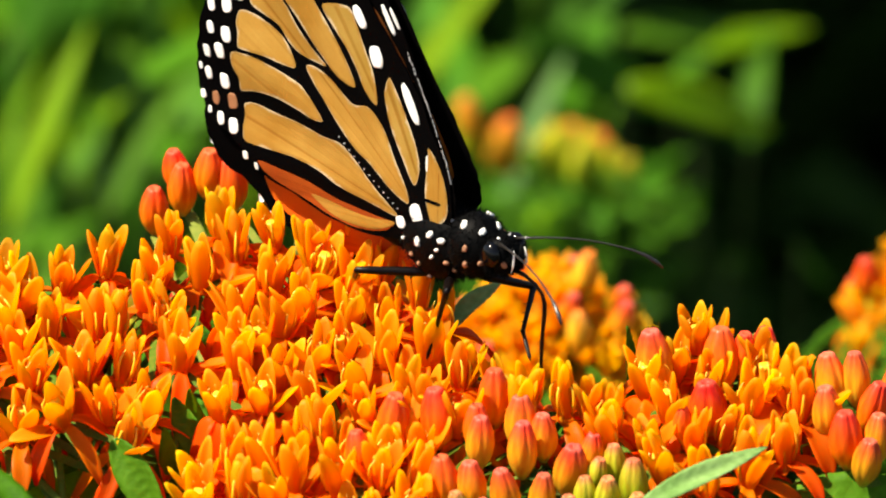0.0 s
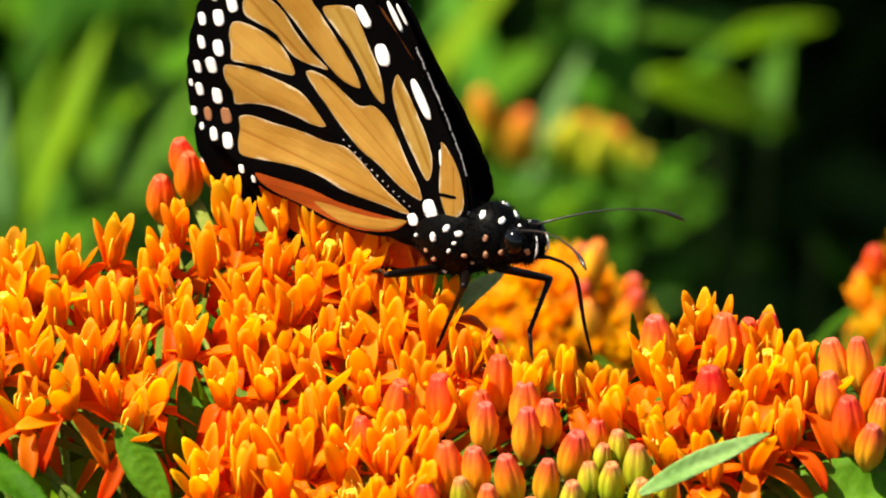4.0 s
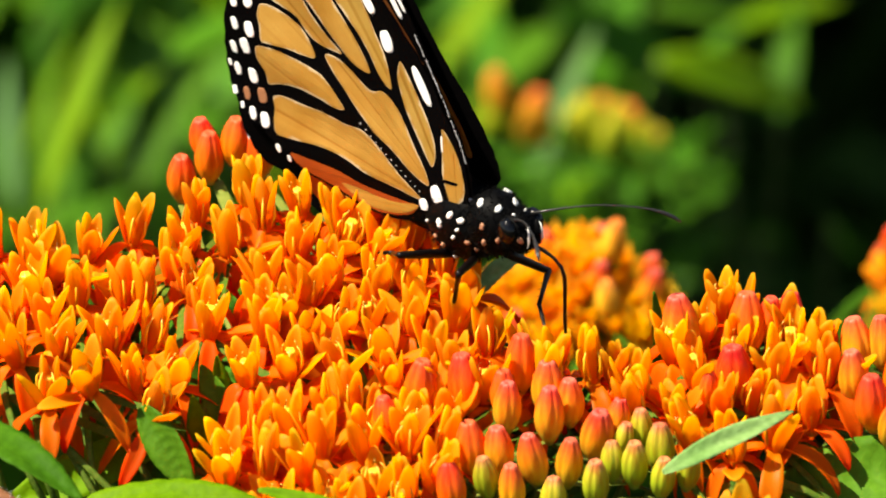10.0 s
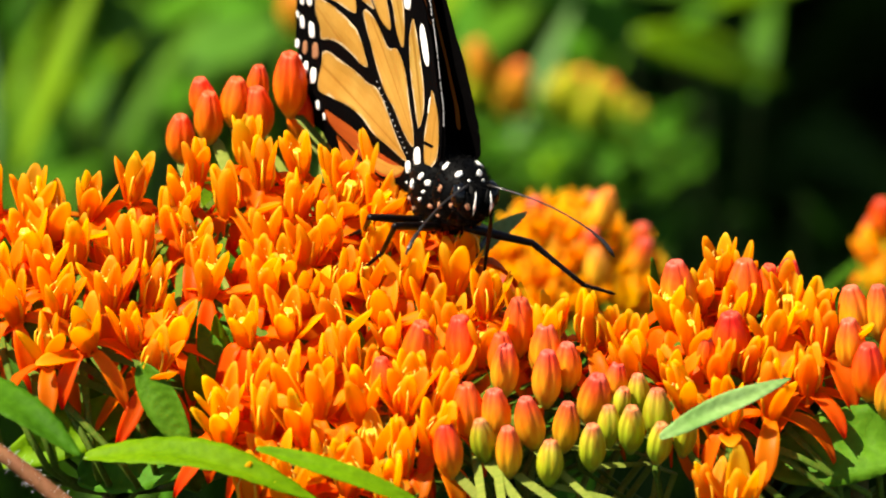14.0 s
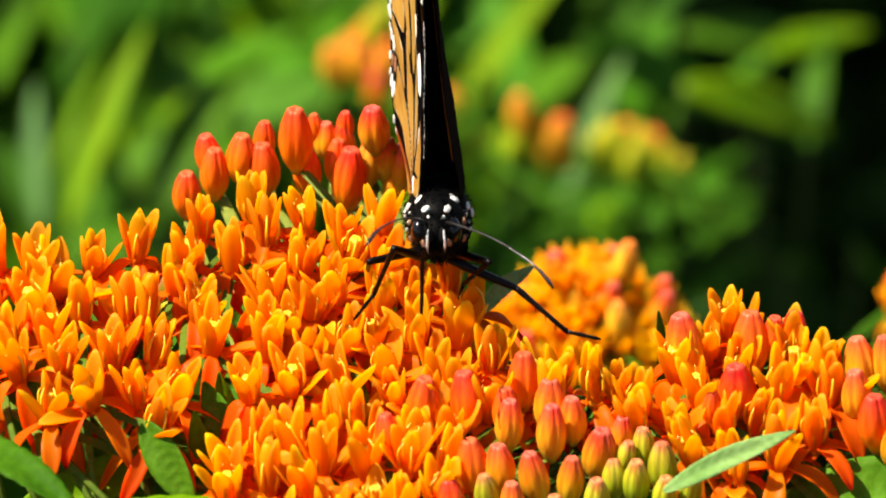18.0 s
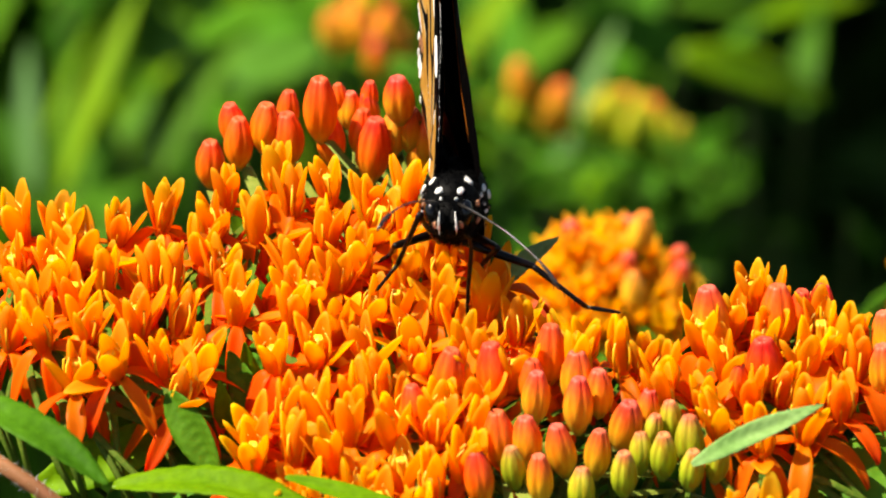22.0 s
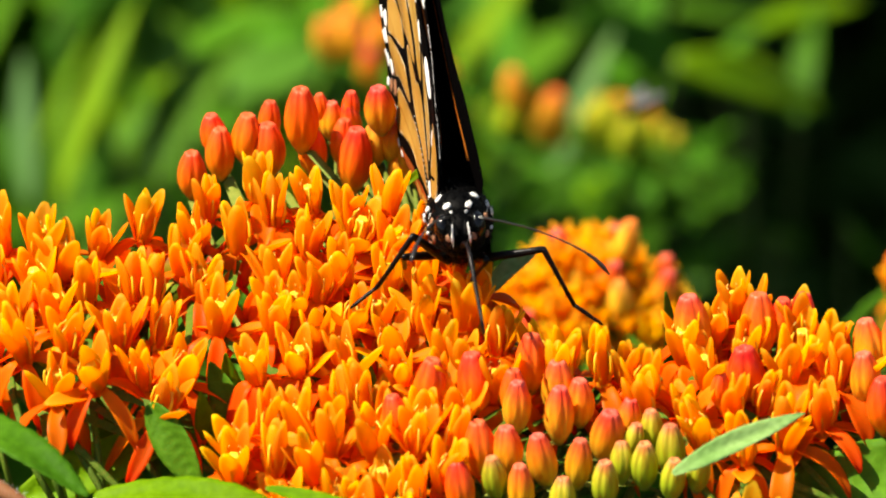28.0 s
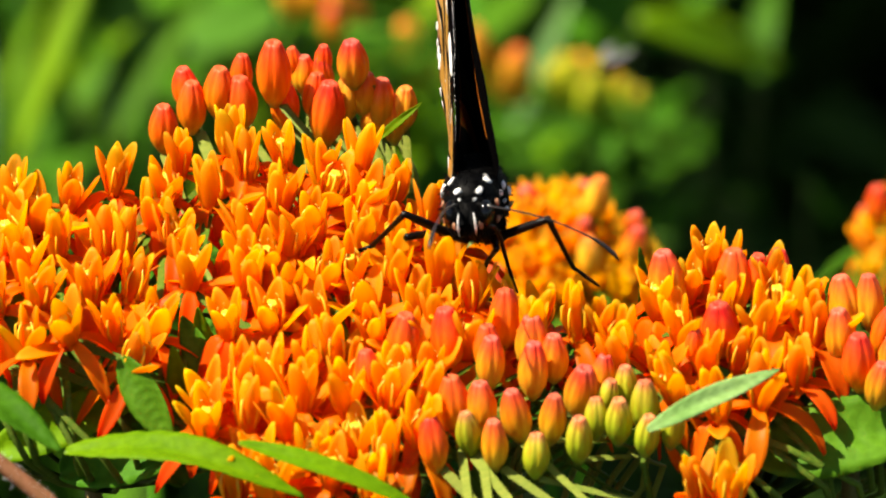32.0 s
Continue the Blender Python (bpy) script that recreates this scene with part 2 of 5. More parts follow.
EYE_BLACK = plain("eye_black", (0.002, 0.002, 0.0025), 0.15, 0.3)
ANTENNA = plain("antenna_dark_grey", (0.02, 0.017, 0.015), 0.28, 0.6)
GREY_WING = plain("smoky_wing", (0.12, 0.12, 0.12), 0.35, 0.4)
PROBOSCIS = plain("proboscis_dark", (0.006, 0.003, 0.003), 0.35, 0.16)


def ground_material():
    m = Mat("soil", 0.95, 0.1)
    a, b = m.noise(3, 5), m.noise(60, 5)
    col = m.mix(a, (0.020, 0.022, 0.010), (0.035, 0.032, 0.018))
    col = m.mix(b, m.mix(1.0, col, (0.5, 0.5, 0.5), "MULTIPLY"), col)
    m.bump(b, 0.6, 0.02)
    return m.done(col)


SOIL = ground_material()


# ---- mesh helpers ----
def mesh_of(bm, name, materials, smooth=True):
    me = bpy.data.meshes.new(name)
    bm.normal_update()
    bm.to_mesh(me)
    bm.free()
    for m in materials if isinstance(materials, (list, tuple)) else [materials]:
        me.materials.append(m)
    if smooth:
        me.polygons.foreach_set("use_smooth", [True] * len(me.polygons))
    return me


def place(name, me, parent=None, m=None, label=""):
    ob = new(name, me)
    if parent is not None:
        ob.parent = parent
    if m is not None:
        ob.matrix_basis = m
    if label:
        ob["label"] = label
    return ob


def part(name, bm, material, parent, label="", m=None, smooth=True):
    """Link a bmesh as one mesh object under a thing or a part."""
    return place(name, mesh_of(bm, name, material, smooth), parent, m, label)


def thing(name, at, label, category, group="", kind=""):
    ob = new(name)
    ob.empty_display_size = 0.01
    ob.location = at
    return tagged(ob, label, category, group, kind)


def sheet(bm, f, nu, nv, thick, mat=0):
    """A closed thin solid over f(u, v) -> point, u in -1..1 and v in 0..1, thickened along its normal."""
    pts = [[Vector(f(2 * i / nu - 1, j / nv)) for i in range(nu + 1)] for j in range(nv + 1)]
    top, bot = [], []
    for j in range(nv + 1):
        a, b = [], []
        for i in range(nu + 1):
            du = pts[j][min(i + 1, nu)] - pts[j][max(i - 1, 0)]
            dv = pts[min(j + 1, nv)][i] - pts[max(j - 1, 0)][i]
            n = du.cross(dv)
            n = n.normalized() if n.length > 1e-12 else Vector((0, 0, 1))
            edge = 0.25 if i in (0, nu) or j in (0, nv) else 1.0
            a.append(bm.verts.new(pts[j][i] + n * thick * 0.5 * edge))
            b.append(bm.verts.new(pts[j][i] - n * thick * 0.5 * edge))
        top.append(a)
        bot.append(b)
    faces = []
    for j in range(nv):
        for i in range(nu):
            faces.append(bm.faces.new((top[j][i], top[j][i + 1], top[j + 1][i + 1], top[j + 1][i])))
            faces.append(bm.faces.new((bot[j][i], bot[j + 1][i], bot[j + 1][i + 1], bot[j][i + 1])))
    for j in range(nv):
        faces.append(bm.faces.new((top[j][0], top[j + 1][0], bot[j + 1][0], bot[j][0])))
        faces.append(bm.faces.new((top[j + 1][nu], top[j][nu], bot[j][nu], bot[j + 1][nu])))
    for i in range(nu):
        faces.append(bm.faces.new((top[0][i + 1], top[0][i], bot[0][i], bot[0][i + 1])))
        faces.append(bm.faces.new((top[nv][i], top[nv][i + 1], bot[nv][i + 1], bot[nv][i])))
    for fc in faces:
        fc.material_index = mat


def tube(bm, pts, radii, sides=8, mat=0):
    """A closed tube along points."""
    pts = [Vector(p) for p in pts]
    rings = []
    for k, p in enumerate(pts):
        d = (pts[min(k + 1, len(pts) - 1)] - pts[max(k - 1, 0)]).normalized()
        ref = Vector((0, 0, 1)) if abs(d.z) < 0.9 else Vector((1, 0, 0))
        a = d.cross(ref).normalized()
        b = d.cross(a)
        rings.append([bm.verts.new(p + (a * math.cos(2 * math.pi * s / sides) + b * math.sin(2 * math.pi * s / sides)) * radii[k]) for s in range(sides)])
    for r0, r1 in zip(rings, rings[1:]):
        for s in range(sides):
            bm.faces.new((r0[s], r0[(s + 1) % sides], r1[(s + 1) % sides], r1[s])).material_index = mat
    bm.faces.new(rings[0][::-1]).material_index = mat
    bm.faces.new(rings[-1]).material_index = mat


def lathe(bm, profile, sides=10, shape=None, mat=0):
    """Spin (radius, height) pairs about z; shape(angle, k) scales the radius."""
    rings = []
    for k, (r, z) in enumerate(profile):
        ring = []
        for s in range(sides):
            a = 2 * math.pi * s / sides
            q = r * (shape(a, k / (len(profile) - 1)) if shape else 1)
            ring.append(bm.verts.new((q * math.cos(a), q * math.sin(a), z)))
        rings.append(ring)
    for r0, r1 in zip(rings, rings[1:]):
        for s in range(sides):
            bm.faces.new((r0[s], r0[(s + 1) % sides], r1[(s + 1) % sides], r1[s])).material_index = mat
    bm.faces.new(rings[0][::-1]).material_index = mat
    bm.faces.new(rings[-1]).material_index = mat


def ellipsoid(bm, centre, semi, sub=3, rough=0.0):
    geom = bmesh.ops.create_icosphere(bm, subdivisions=sub, radius=1.0)
    for v in geom["verts"]:
        k = 1 + rough * (noise.noise(v.co * 3.1) + 0.5 * noise.noise(v.co * 9.0))
        v.co = Vector((centre[i] + v.co[i] * semi[i] * k for i in range(3)))


def aim(at, direction, spin=0.0):
    """A pose at a point whose local z follows the direction."""
    q = Vector(direction).to_track_quat("Z", "Y")
    return Matrix.Translation(at) @ q.to_matrix().to_4x4() @ Matrix.Rotation(spin, 4, "Z")


# ---- ground ----
def build_ground():
    bm = bmesh.new()
    n = 60
    rows = []
    for j in range(n + 1):
        row = []
        for i in range(n + 1):
            a, b = 2 * i / n - 1, 2 * j / n - 1
            x, y = math.copysign(abs(a) ** 4, a) * 900, math.copysign(abs(b) ** 4, b) * 900
            z = -0.50 + 0.012 * noise.noise(Vector((x * 6, y * 6, 0))) if abs(x) < 8 and abs(y) < 8 else -0.50
            row.append(bm.verts.new((x, y, z)))
        rows.append(row)
    for j in range(n):
        for i in range(n):
            bm.faces.new((rows[j][i], rows[j][i + 1], rows[j + 1][i + 1], rows[j + 1][i]))
    ob = new("ground", mesh_of(bm, "ground", SOIL))
    tagged(ob, "dark bare garden soil in shade under plants", "ground", kind="structure")


build_ground()

# ---- flower parts ----
RND = random.Random(7)


def hood_mesh(k):
    """An upright, blunt, cupped hood."""
    r = random.Random(100 + k)
    w0, h0, out, twist = r.uniform(0.95, 1.2), r.uniform(5.2, 6.7), r.uniform(0.75, 1.6), r.uniform(-0.35, 0.35)
    bend, ripple, ph, cup = r.uniform(-0.2, 0.5), r.uniform(0.02, 0.07), r.uniform(0, 6), r.uniform(0.35, 0.75)
    tip = r.uniform(0.6, 0.85)

    def f(u, v):
        w = w0 * (0.5 + 0.5 * math.sin(math.pi * 0.5 * min(1.0, v / 0.55))) * (1 - tip * max(0.0, (v - 0.52) / 0.48) ** 2.3)
        rad = 0.85 + out * v ** 1.15 - bend * v ** 5 - cup * w * u * u
        rad += ripple * math.sin(5 * v + 2.0 * u + ph)
        return Vector((rad, w * u + twist * v * v, h0 * (v - 0.03 * u * u * v))) * MM

    bm = bmesh.new()
    sheet(bm, f, 6, 9, 0.26 * MM)
    return mesh_of(bm, "hood", HOOD)


def petal_mesh(k):
    """A broad petal bent out and down; the later ones stand out more."""
    r = random.Random(200 + k)
    w0, ln, lift, curl = r.uniform(1.4, 1.75), r.uniform(6.6, 8.0), r.uniform(0.3, 1.2), r.uniform(-0.8, 0.8)
    if k == 3:
        lift = 2.2
    if k == 4:
        lift, ln, w0 = 2.6, 8.8, 1.08
    if k > 4:
        lift, ln, w0, curl = r.uniform(0.9, 2.4), r.uniform(7.6, 9.0), r.uniform(0.85, 1.05), r.uniform(-1.2, 1.2)
    flip = r.uniform(0.2, 1.1)

    def f(u, v):
        w = w0 * (0.45 + 0.55 * math.sin(math.pi * 0.5 * min(1.0, v / 0.5))) * (1 - 0.85 * max(0.0, (v - 0.55) / 0.45) ** 2.2)
        rad = 0.8 + (1.7 + 1.2 * lift) * math.sin(math.pi * 0.5 * v) + flip * max(0, v - 0.7) * 2
        z = 0.2 - (ln - lift * 1.6) * v ** 1.6 + 0.3 * w * u * u + 0.12 * math.sin(7 * v + 2 * u + k)
        return Vector((rad + 0.25 * u * u, w * u + curl * v * v, z)) * MM

    bm = bmesh.new()
    sheet(bm, f, 5, 8, 0.22 * MM)
    return mesh_of(bm, "petal", PETAL)


def column_mesh():
    bm = bmesh.new()
    lathe(bm, [(0.7 * MM, -0.6 * MM), (0.9 * MM, 0.2 * MM), (0.65 * MM, 1.2 * MM), (0.55 * MM, 2.5 * MM), (0.55 * MM, 3.2 * MM), (0.62 * MM, 3.5 * MM), (0.52 * MM, 3.8 * MM), (0.15 * MM, 3.6 * MM)], 15,
          lambda a, k: 1 + 0.16 * math.cos(5 * a))
    for i in range(5):
        a = 2 * math.pi * i / 5
        c, s = math.cos(a), math.sin(a)
        pts = [(1.0, 0.9), (1.4, 2.3), (1.35, 3.6), (0.8, 4.5)]
        tube(bm, [(p * c * MM, p * s * MM, z * MM) for p, z in pts], [0.2 * MM, 0.19 * MM, 0.15 * MM, 0.06 * MM], 5)
    return mesh_of(bm, "flower_column", COLUMN)


HOODS = [hood_mesh(k) for k in range(14)]
PETALS = [petal_mesh(k) for k in range(9)]
COLUMN_MESH = column_mesh()


def bud_mesh(name, mat, slim):
    bm = bmesh.new()
    prof = [(0.45, -0.5), (0.8, 0.0), (1.25, 0.6), (1.62, 1.3), (1.82, 2.1), (1.85, 2.9), (1.75, 3.7), (1.52, 4.5), (1.22, 5.2), (1.0, 5.6), (0.9, 5.85), (0.68, 6.0), (0.4, 5.85), (0.12, 5.7)]
    lathe(bm, [(r * slim * 0.9 * MM, z * 0.95 * MM) for r, z in prof], 40,
          lambda a, k: 1 - 0.2 * (abs(math.cos(2.5 * a)) ** 22) * min(1, 0.1 + k * 1.3) - 0.12 * max(0, k - 0.6) * abs(math.cos(2.5 * a)) + 0.03 * abs(math.sin(2.5 * a)))
    return mesh_of(bm, name, mat)


BUDS = {"r": bud_mesh("bud_red", BUD_RED, 1.0), "o": bud_mesh("bud_orange", BUD_ORANGE, 0.98), "g": bud_mesh("bud_green", BUD_GREEN, 0.94), "l": bud_mesh("bud_lime", BUD_LIME, 0.95), "y": bud_mesh("bud_amber", BUD_AMBER, 1.0)}


def pedicel_mesh():
    bm = bmesh.new()
    tube(bm, [(0.02 * math.sin(3.1 * k / 5), 0, k / 5) for k in range(6)], [0.55 * MM, 0.45 * MM, 0.4 * MM, 0.4 * MM, 0.45 * MM, 0.6 * MM], 6)
    return bm


PEDICEL = mesh_of(pedicel_mesh(), "pedicel", STEM)
PEDICEL_GREEN = mesh_of(pedicel_mesh(), "pedicel", LEAF)
PEDICEL_PALE = mesh_of(pedicel_mesh(), "pedicel", STEM_PALE)


def pedicel(parent, world_a, world_b, parent_m, mesh=None):
    """A flower stalk from the cluster's node up to a flower or bud."""
    a, b = Vector(world_a), Vector(world_b)
    d = b - a
    m = aim(a, d) @ Matrix.Diagonal((1, 1, d.length, 1))
    return place("pedicel", mesh or PEDICEL, parent, parent_m.inverted() @ m)


def flower(plant, origin, at, axis, node, rnd, size=1.0, splay=0.0, loose=False):
    """An open flower: five upright hoods round the column, five petals bent down; splay lifts the petals outwards."""
    m = aim(at, axis, rnd.uniform(0, 6.28)) @ Matrix.Scale(size, 4)
    local = Matrix.Translation(-Vector(origin)) @ m
    fl = place("flower", COLUMN_MESH, plant, local)
    for i in range(5):
        a = 2 * math.pi * i / 5
        lean = Matrix.Rotation(rnd.gauss(0.0, 0.16) if rnd.random() > 0.09 else rnd.uniform(0.5, 1.1), 4, "Y")
        place("hood", rnd.choice(HOODS), fl, Matrix.Rotation(a + rnd.gauss(0, 0.09), 4, "Z") @ lean)
        p = rnd.choice(PETALS[5:]) if loose else PETALS[4] if splay else PETALS[3] if rnd.random() < 0.2 else rnd.choice(PETALS[:3])
        place("petal", p, fl, Matrix.Rotation(a + math.pi / 5 + rnd.gauss(0, 0.1), 4, "Z") @ Matrix.Rotation(rnd.gauss(0, 0.14) - splay, 4, "Y"))
    pedicel(fl, node, m @ Vector((0, 0, -0.4 * MM)), m)
    return fl


def bud(plant, origin, at, axis, node, rnd, kind, size=1.0, stalk=None):
    m = aim(at, axis, rnd.uniform(0, 6.28)) @ Matrix.Diagonal((size * rnd.uniform(0.93, 1.07), size * rnd.uniform(0.93, 1.07), size * rnd.uniform(0.92, 1.1), 1))
    b = place("bud", BUDS[kind], plant, Matrix.Translation(-Vector(origin)) @ m)
    pedicel(b, node, m @ Vector((0, 0, -0.2 * MM)), m, stalk)
    return b


def leaf(parent, origin, base, tip, width, mat, normal=(0, 0, 1), fold=0.25, sag=0.12, name="leaf", wave=0.03, rows=14):
    """A lance-shaped leaf from base to tip with a folded midrib."""
    base, tip = Vector(base), Vector(tip)
    d = tip - base
    ln = d.length
    x = d.normalized()
    z = (Vector(normal) - x * x.dot(Vector(normal))).normalized()
    y = z.cross(x)
    ph = base.x * 900

    def f(u, v):
        w = width * 0.5 * (math.sin(math.pi * (0.04 + 0.95 * v ** 0.85)) ** 0.75)
        h = fold * w * abs(u) + sag * ln * math.sin(math.pi * v) * 0.5 + wave * width * math.sin(9 * v + 3 * u + ph)
        if rows > 20:
            h += 0.016 * width * math.sin(62 * v - 9 * abs(u)) * min(1, 4 * abs(u))
        return base + x * (ln * v) + y * (w * u) + z * h - Vector(origin)

    bm = bmesh.new()
    sheet(bm, f, 8 if rows > 20 else 6, rows, min(0.0004, width * 0.04))
    lf = part(name, bm, mat, parent)
    rib = bmesh.new()
    tube(rib, [f(0, k / 10) - z * (0.02 * width) for k in range(10)], [width * 0.035 * (1 - 0.08 * k) for k in range(10)], 6)
    part("midrib", rib, LEAF_PALE, lf)
    return lf


def bed(x, y):
    """Height of the flower bed's upper surface, in millimetres."""
    return 0.4546 * y - 10.2 + 1.0 * noise.noise(Vector((x * 0.11, y * 0.11, 3.0)))


def head_plant(name, node, label, group="flowering milkweed stems"):
    """An umbel's stem from the ground to its node (metres)."""
    node = Vector(node)
    plant = thing(name, node, label, "flower", group)
    bm = bmesh.new()
    foot = Vector((node.x + RND.uniform(-0.03, 0.03), node.y + RND.uniform(-0.01, 0.05), -0.50))
    pts = []
    for k in range(9):
        s = k / 8
        q = node.lerp(foot, s)
        q.x += 0.012 * math.sin(s * 5 + node.x * 300) * s
        pts.append(q - node)
    tube(bm, pts, [1.0 * MM + 0.9 * MM * k / 8 for k in range(9)], 8)
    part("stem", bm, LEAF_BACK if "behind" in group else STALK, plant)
    return plant


def axis_of(p, node, rnd, up=1.0):
    """Umbel flowers stand between upright and straight out from the node."""
    v = (Vector(p) - Vector(node)).normalized()
    return (v * 0.32 + Vector((0, -0.05, up)) + Vector((rnd.gauss(0, 0.13), rnd.gauss(0, 0.13), 0))).normalized()


# ---- the flower heads in front ----
LEFT = [(-49.8, 13.3), (-47.2, 12.0), (-43.0, 14.8), (-39.4, 8.5), (-44.5, 7.7), (-45.5, 1.2), (-40.5, 1.0), (-35.4, 2.0), (-33.5, 11.3), (-31.8, 8.9), (-36.9, 8.1), (-30.2, 7.7), (-45.2, -6.1), (-41.9, -6.9), (-37.7, -4.5)]
CREST = [(-32.6, 14.9), (-27.4, 15.1), (-25.4, 21.1), (-19.5, 20.9), (-19.4, 14.0), (-22.9, 10.0), (-23.1, 4.9), (-22.7, 1.9), (-20.1, -2.6), (-28.7, -0.6), (-25.1, -4.6), (-20.9, 6.5), (-17.8, 7.2), (-13.4, 14.6), (-10.3, 20.5), (-6.1, 16.0), (-15.6, 8.8), (-10.1, 8.8)]
MIDDLE = [(-13.9, 2.5), (-15.1, -2.6), (-10.0, -0.7), (-6.3, 3.2), (-6.3, 8.8), (-11.4, 4.8), (-3.7, -0.7), (-8.7, -5.4), (-1.2, 3.2), (-1.8, -2.3), (2.0, -1.5), (3.2, 0.8), (6.4, -2.7), (10.2, -2.3), (13.9, -3.9), (8.9, -6.2)]
FRONT = [(-16.2, -8.9), (-13.1, -7.7), (-9.9, -10.1), (-6.2, -11.2), (-10.5, -18.5), (-15.4, -21.6), (-4.9, -14.7), (-2.4, -10.1), (-11.8, -14.7), (-27.4, -13.9), (-22.4, -16.6), (-18.6, -17.7), (-24.0, -26.1), (-20.0, -10.8), (-23.1, -10.8), (-11.0, -23.8)]
RIGHT = [(26.7, 2.3), (28.9, 5.1), (31.2, 4.7), (36.1, 1.5), (36.4, -1.2), (39.2, -2.0), (40.4, -5.2), (19.0, -6.3), (25.3, -4.7), (34.7, -4.8), (23.3, -9.4), (28.4, -8.6), (32.1, -8.6), (38.4, -10.2), (24.2, -14.0), (26.8, -26.2), (30.5, -27.0), (18.3, -10.2), (16.5, -3.9)]
HEADS = [
    ("milkweed_stem", (-41, 3), LEFT, "bright orange milkweed flower head with open starry flowers"),
    ("milkweed_stem", (-21, 8), CREST, "tall orange milkweed flower head beside red buds"),
    ("milkweed_stem", (-3, 0), MIDDLE, "dense orange milkweed flower head that the butterfly feeds on"),
    ("milkweed_stem", (-15, -14), FRONT, "orange milkweed flower head over narrow green leaves"),
    ("milkweed_stem", (31, -4), RIGHT, "orange milkweed flower head with large half-open buds"),
]
UPPER_X = [-56, -38, -35, -31.5, -28, -25, -8, -4, 0, 4, 10, 16, 20, 24, 33, 40, 44]
UPPER_Y = [15, 15.5, 17, 19.5, 21.5, 22.5, 22, 17, 8, 1, -3, -6, -6, 3, 6, 0, -6]
LOWER_X = [-56, -47, -41, -37, -29.5, -28, -26.5, -10, -4, 0, 8, 14, 20, 26, 33, 37, 42]
LOWER_Y = [-6, -8, -11, -8, -9, -18, -27, -27, -24, -10, -8, -7, -12, -17, -16, -11, -10]


# loose flowers at the rim of the head, with their petals spread: millimetres and lean
STARS = [(-43.0, -8.8, -10.6, -0.4), (-51.3, -4.4, -9.0, -0.35), (-45.8, -1.5, -9.6, -0.25), (-6.6, -15.4, -16.0, -0.35), (-27.0, -18.0, -18.0, -0.3), (-13.0, -25.0, -21.0, -0.3), (29.5, -15.5, -17.0, -0.3)]


# where narrow leaves come up between the heads
GAPS = [(-48.6, -1.8), (-42.3, -3.4), (-30.2, -7.5), (-27.5, -2.0)]


def fill_bed(known, rnd, gap, tries):
    """Dart-throw further flowers between the known ones."""
    got = list(known)
    extra = []
    for _ in range(tries):
        x, y = rnd.uniform(-55, 43), rnd.uniform(-28, 23)
        if not np.interp(x, LOWER_X, LOWER_Y) < y < np.interp(x, UPPER_X, UPPER_Y):
            continue
        room = gap * (1.08 if x < -29 else 1.0)
        if all((x - a) ** 2 + (y - b) ** 2 > room * room for a, b in got):
            got.append((x, y))
            extra.append((x, y))
    return extra


def build_heads():
    rnd = random.Random(11)
    free = lambda p: all((p[0] - q[0]) ** 2 + (p[1] - q[1]) ** 2 > 14 for q in STARS) and all((p[0] - q[0]) ** 2 + (p[1] - q[1]) ** 2 > 7 for q in GAPS)
    listed = [p for h in HEADS for p in h[2] if free(p)] + [q[:2] for q in STARS]
    extra = fill_bed(listed + GAPS, rnd, 4.2, 14000)
    plants = {}
    for k, (name, (cx, cy), pts, label) in enumerate(HEADS):
        node = Vector((cx, cy + 5, bed(cx, cy) - 29)) * MM
        plant = head_plant(name, node, label)
        plants[k] = (plant, node)
        mine = [p for p in pts if free(p)] + [p for p in extra if min(range(5), key=lambda i: (HEADS[i][1][0] - p[0]) ** 2 + (HEADS[i][1][1] - p[1]) ** 2) == k]
        for x, y in mine:
            top = Vector((x, y, bed(x, y) + rnd.gauss(0, 0.55))) * MM
            ax = axis_of(top, node, rnd)
            edge = y < np.interp(x, LOWER_X, LOWER_Y) + 3.5
            at = top - ax * 3.1 * MM
            flower(plant, node, at, ax, node, rnd, rnd.uniform(0.94, 1.14) * (1.06 if edge else 1.0), 0.05 if edge and rnd.random() < 0.6 else 0.0, x < -28 or (edge and rnd.random() < 0.5))
    for x, y, z, lean in STARS:
        plant, node = plants[3 if x > -30 else 0]
        top = Vector((x, y, z)) * MM
        ax = Vector((rnd.gauss(0, 0.1), lean, 1)).normalized()
        flower(plant, node, top - ax * 3.0 * MM, ax, node, rnd, 1.08, 0.12, True)
    return plants


PLANTS = build_heads()

BUDS_FRONT = [(-5.3, -7.4, "r", 1.18), (-0.4, -6.9, "r", 1.2), (6, -5, "r", 1.1), (4.1, -9.5, "r", 0.95), (4.4, -11.6, "o", 1), (9, -8.1, "o", 1.12), (11.4, -9.9, "o", 1), (9.1, -12.6, "o", 1.05), (0.3, -16.7, "r", 1.12), (3.3, -17, "o", 1.05), (7.2, -18.3, "o", 1), (11.2, -18.6, "o", 0.9), (14.5, -14.5, "o", 1.15), (16.8, -11.9, "o", 0.9), (17.3, -15, "g", 0.85), (19.4, -13.5, "g", 0.85), (21.4, -16.5, "g", 1), (18.5, -18.9, "g", 1), (24.5, -19.6, "g", 0.85), (-9.2, -12.2, "r", 0.95), (1.9, -20.4, "g", 0.9), (4.8, -21.8, "o", 0.95), (9.4, -22.4, "g", 0.95), (14.1, -21.3, "g", 0.95), (16, -18.3, "g", 0.8), (21.6, -21, "g", 0.9), (-1.9, -21.9, "r", 1)]
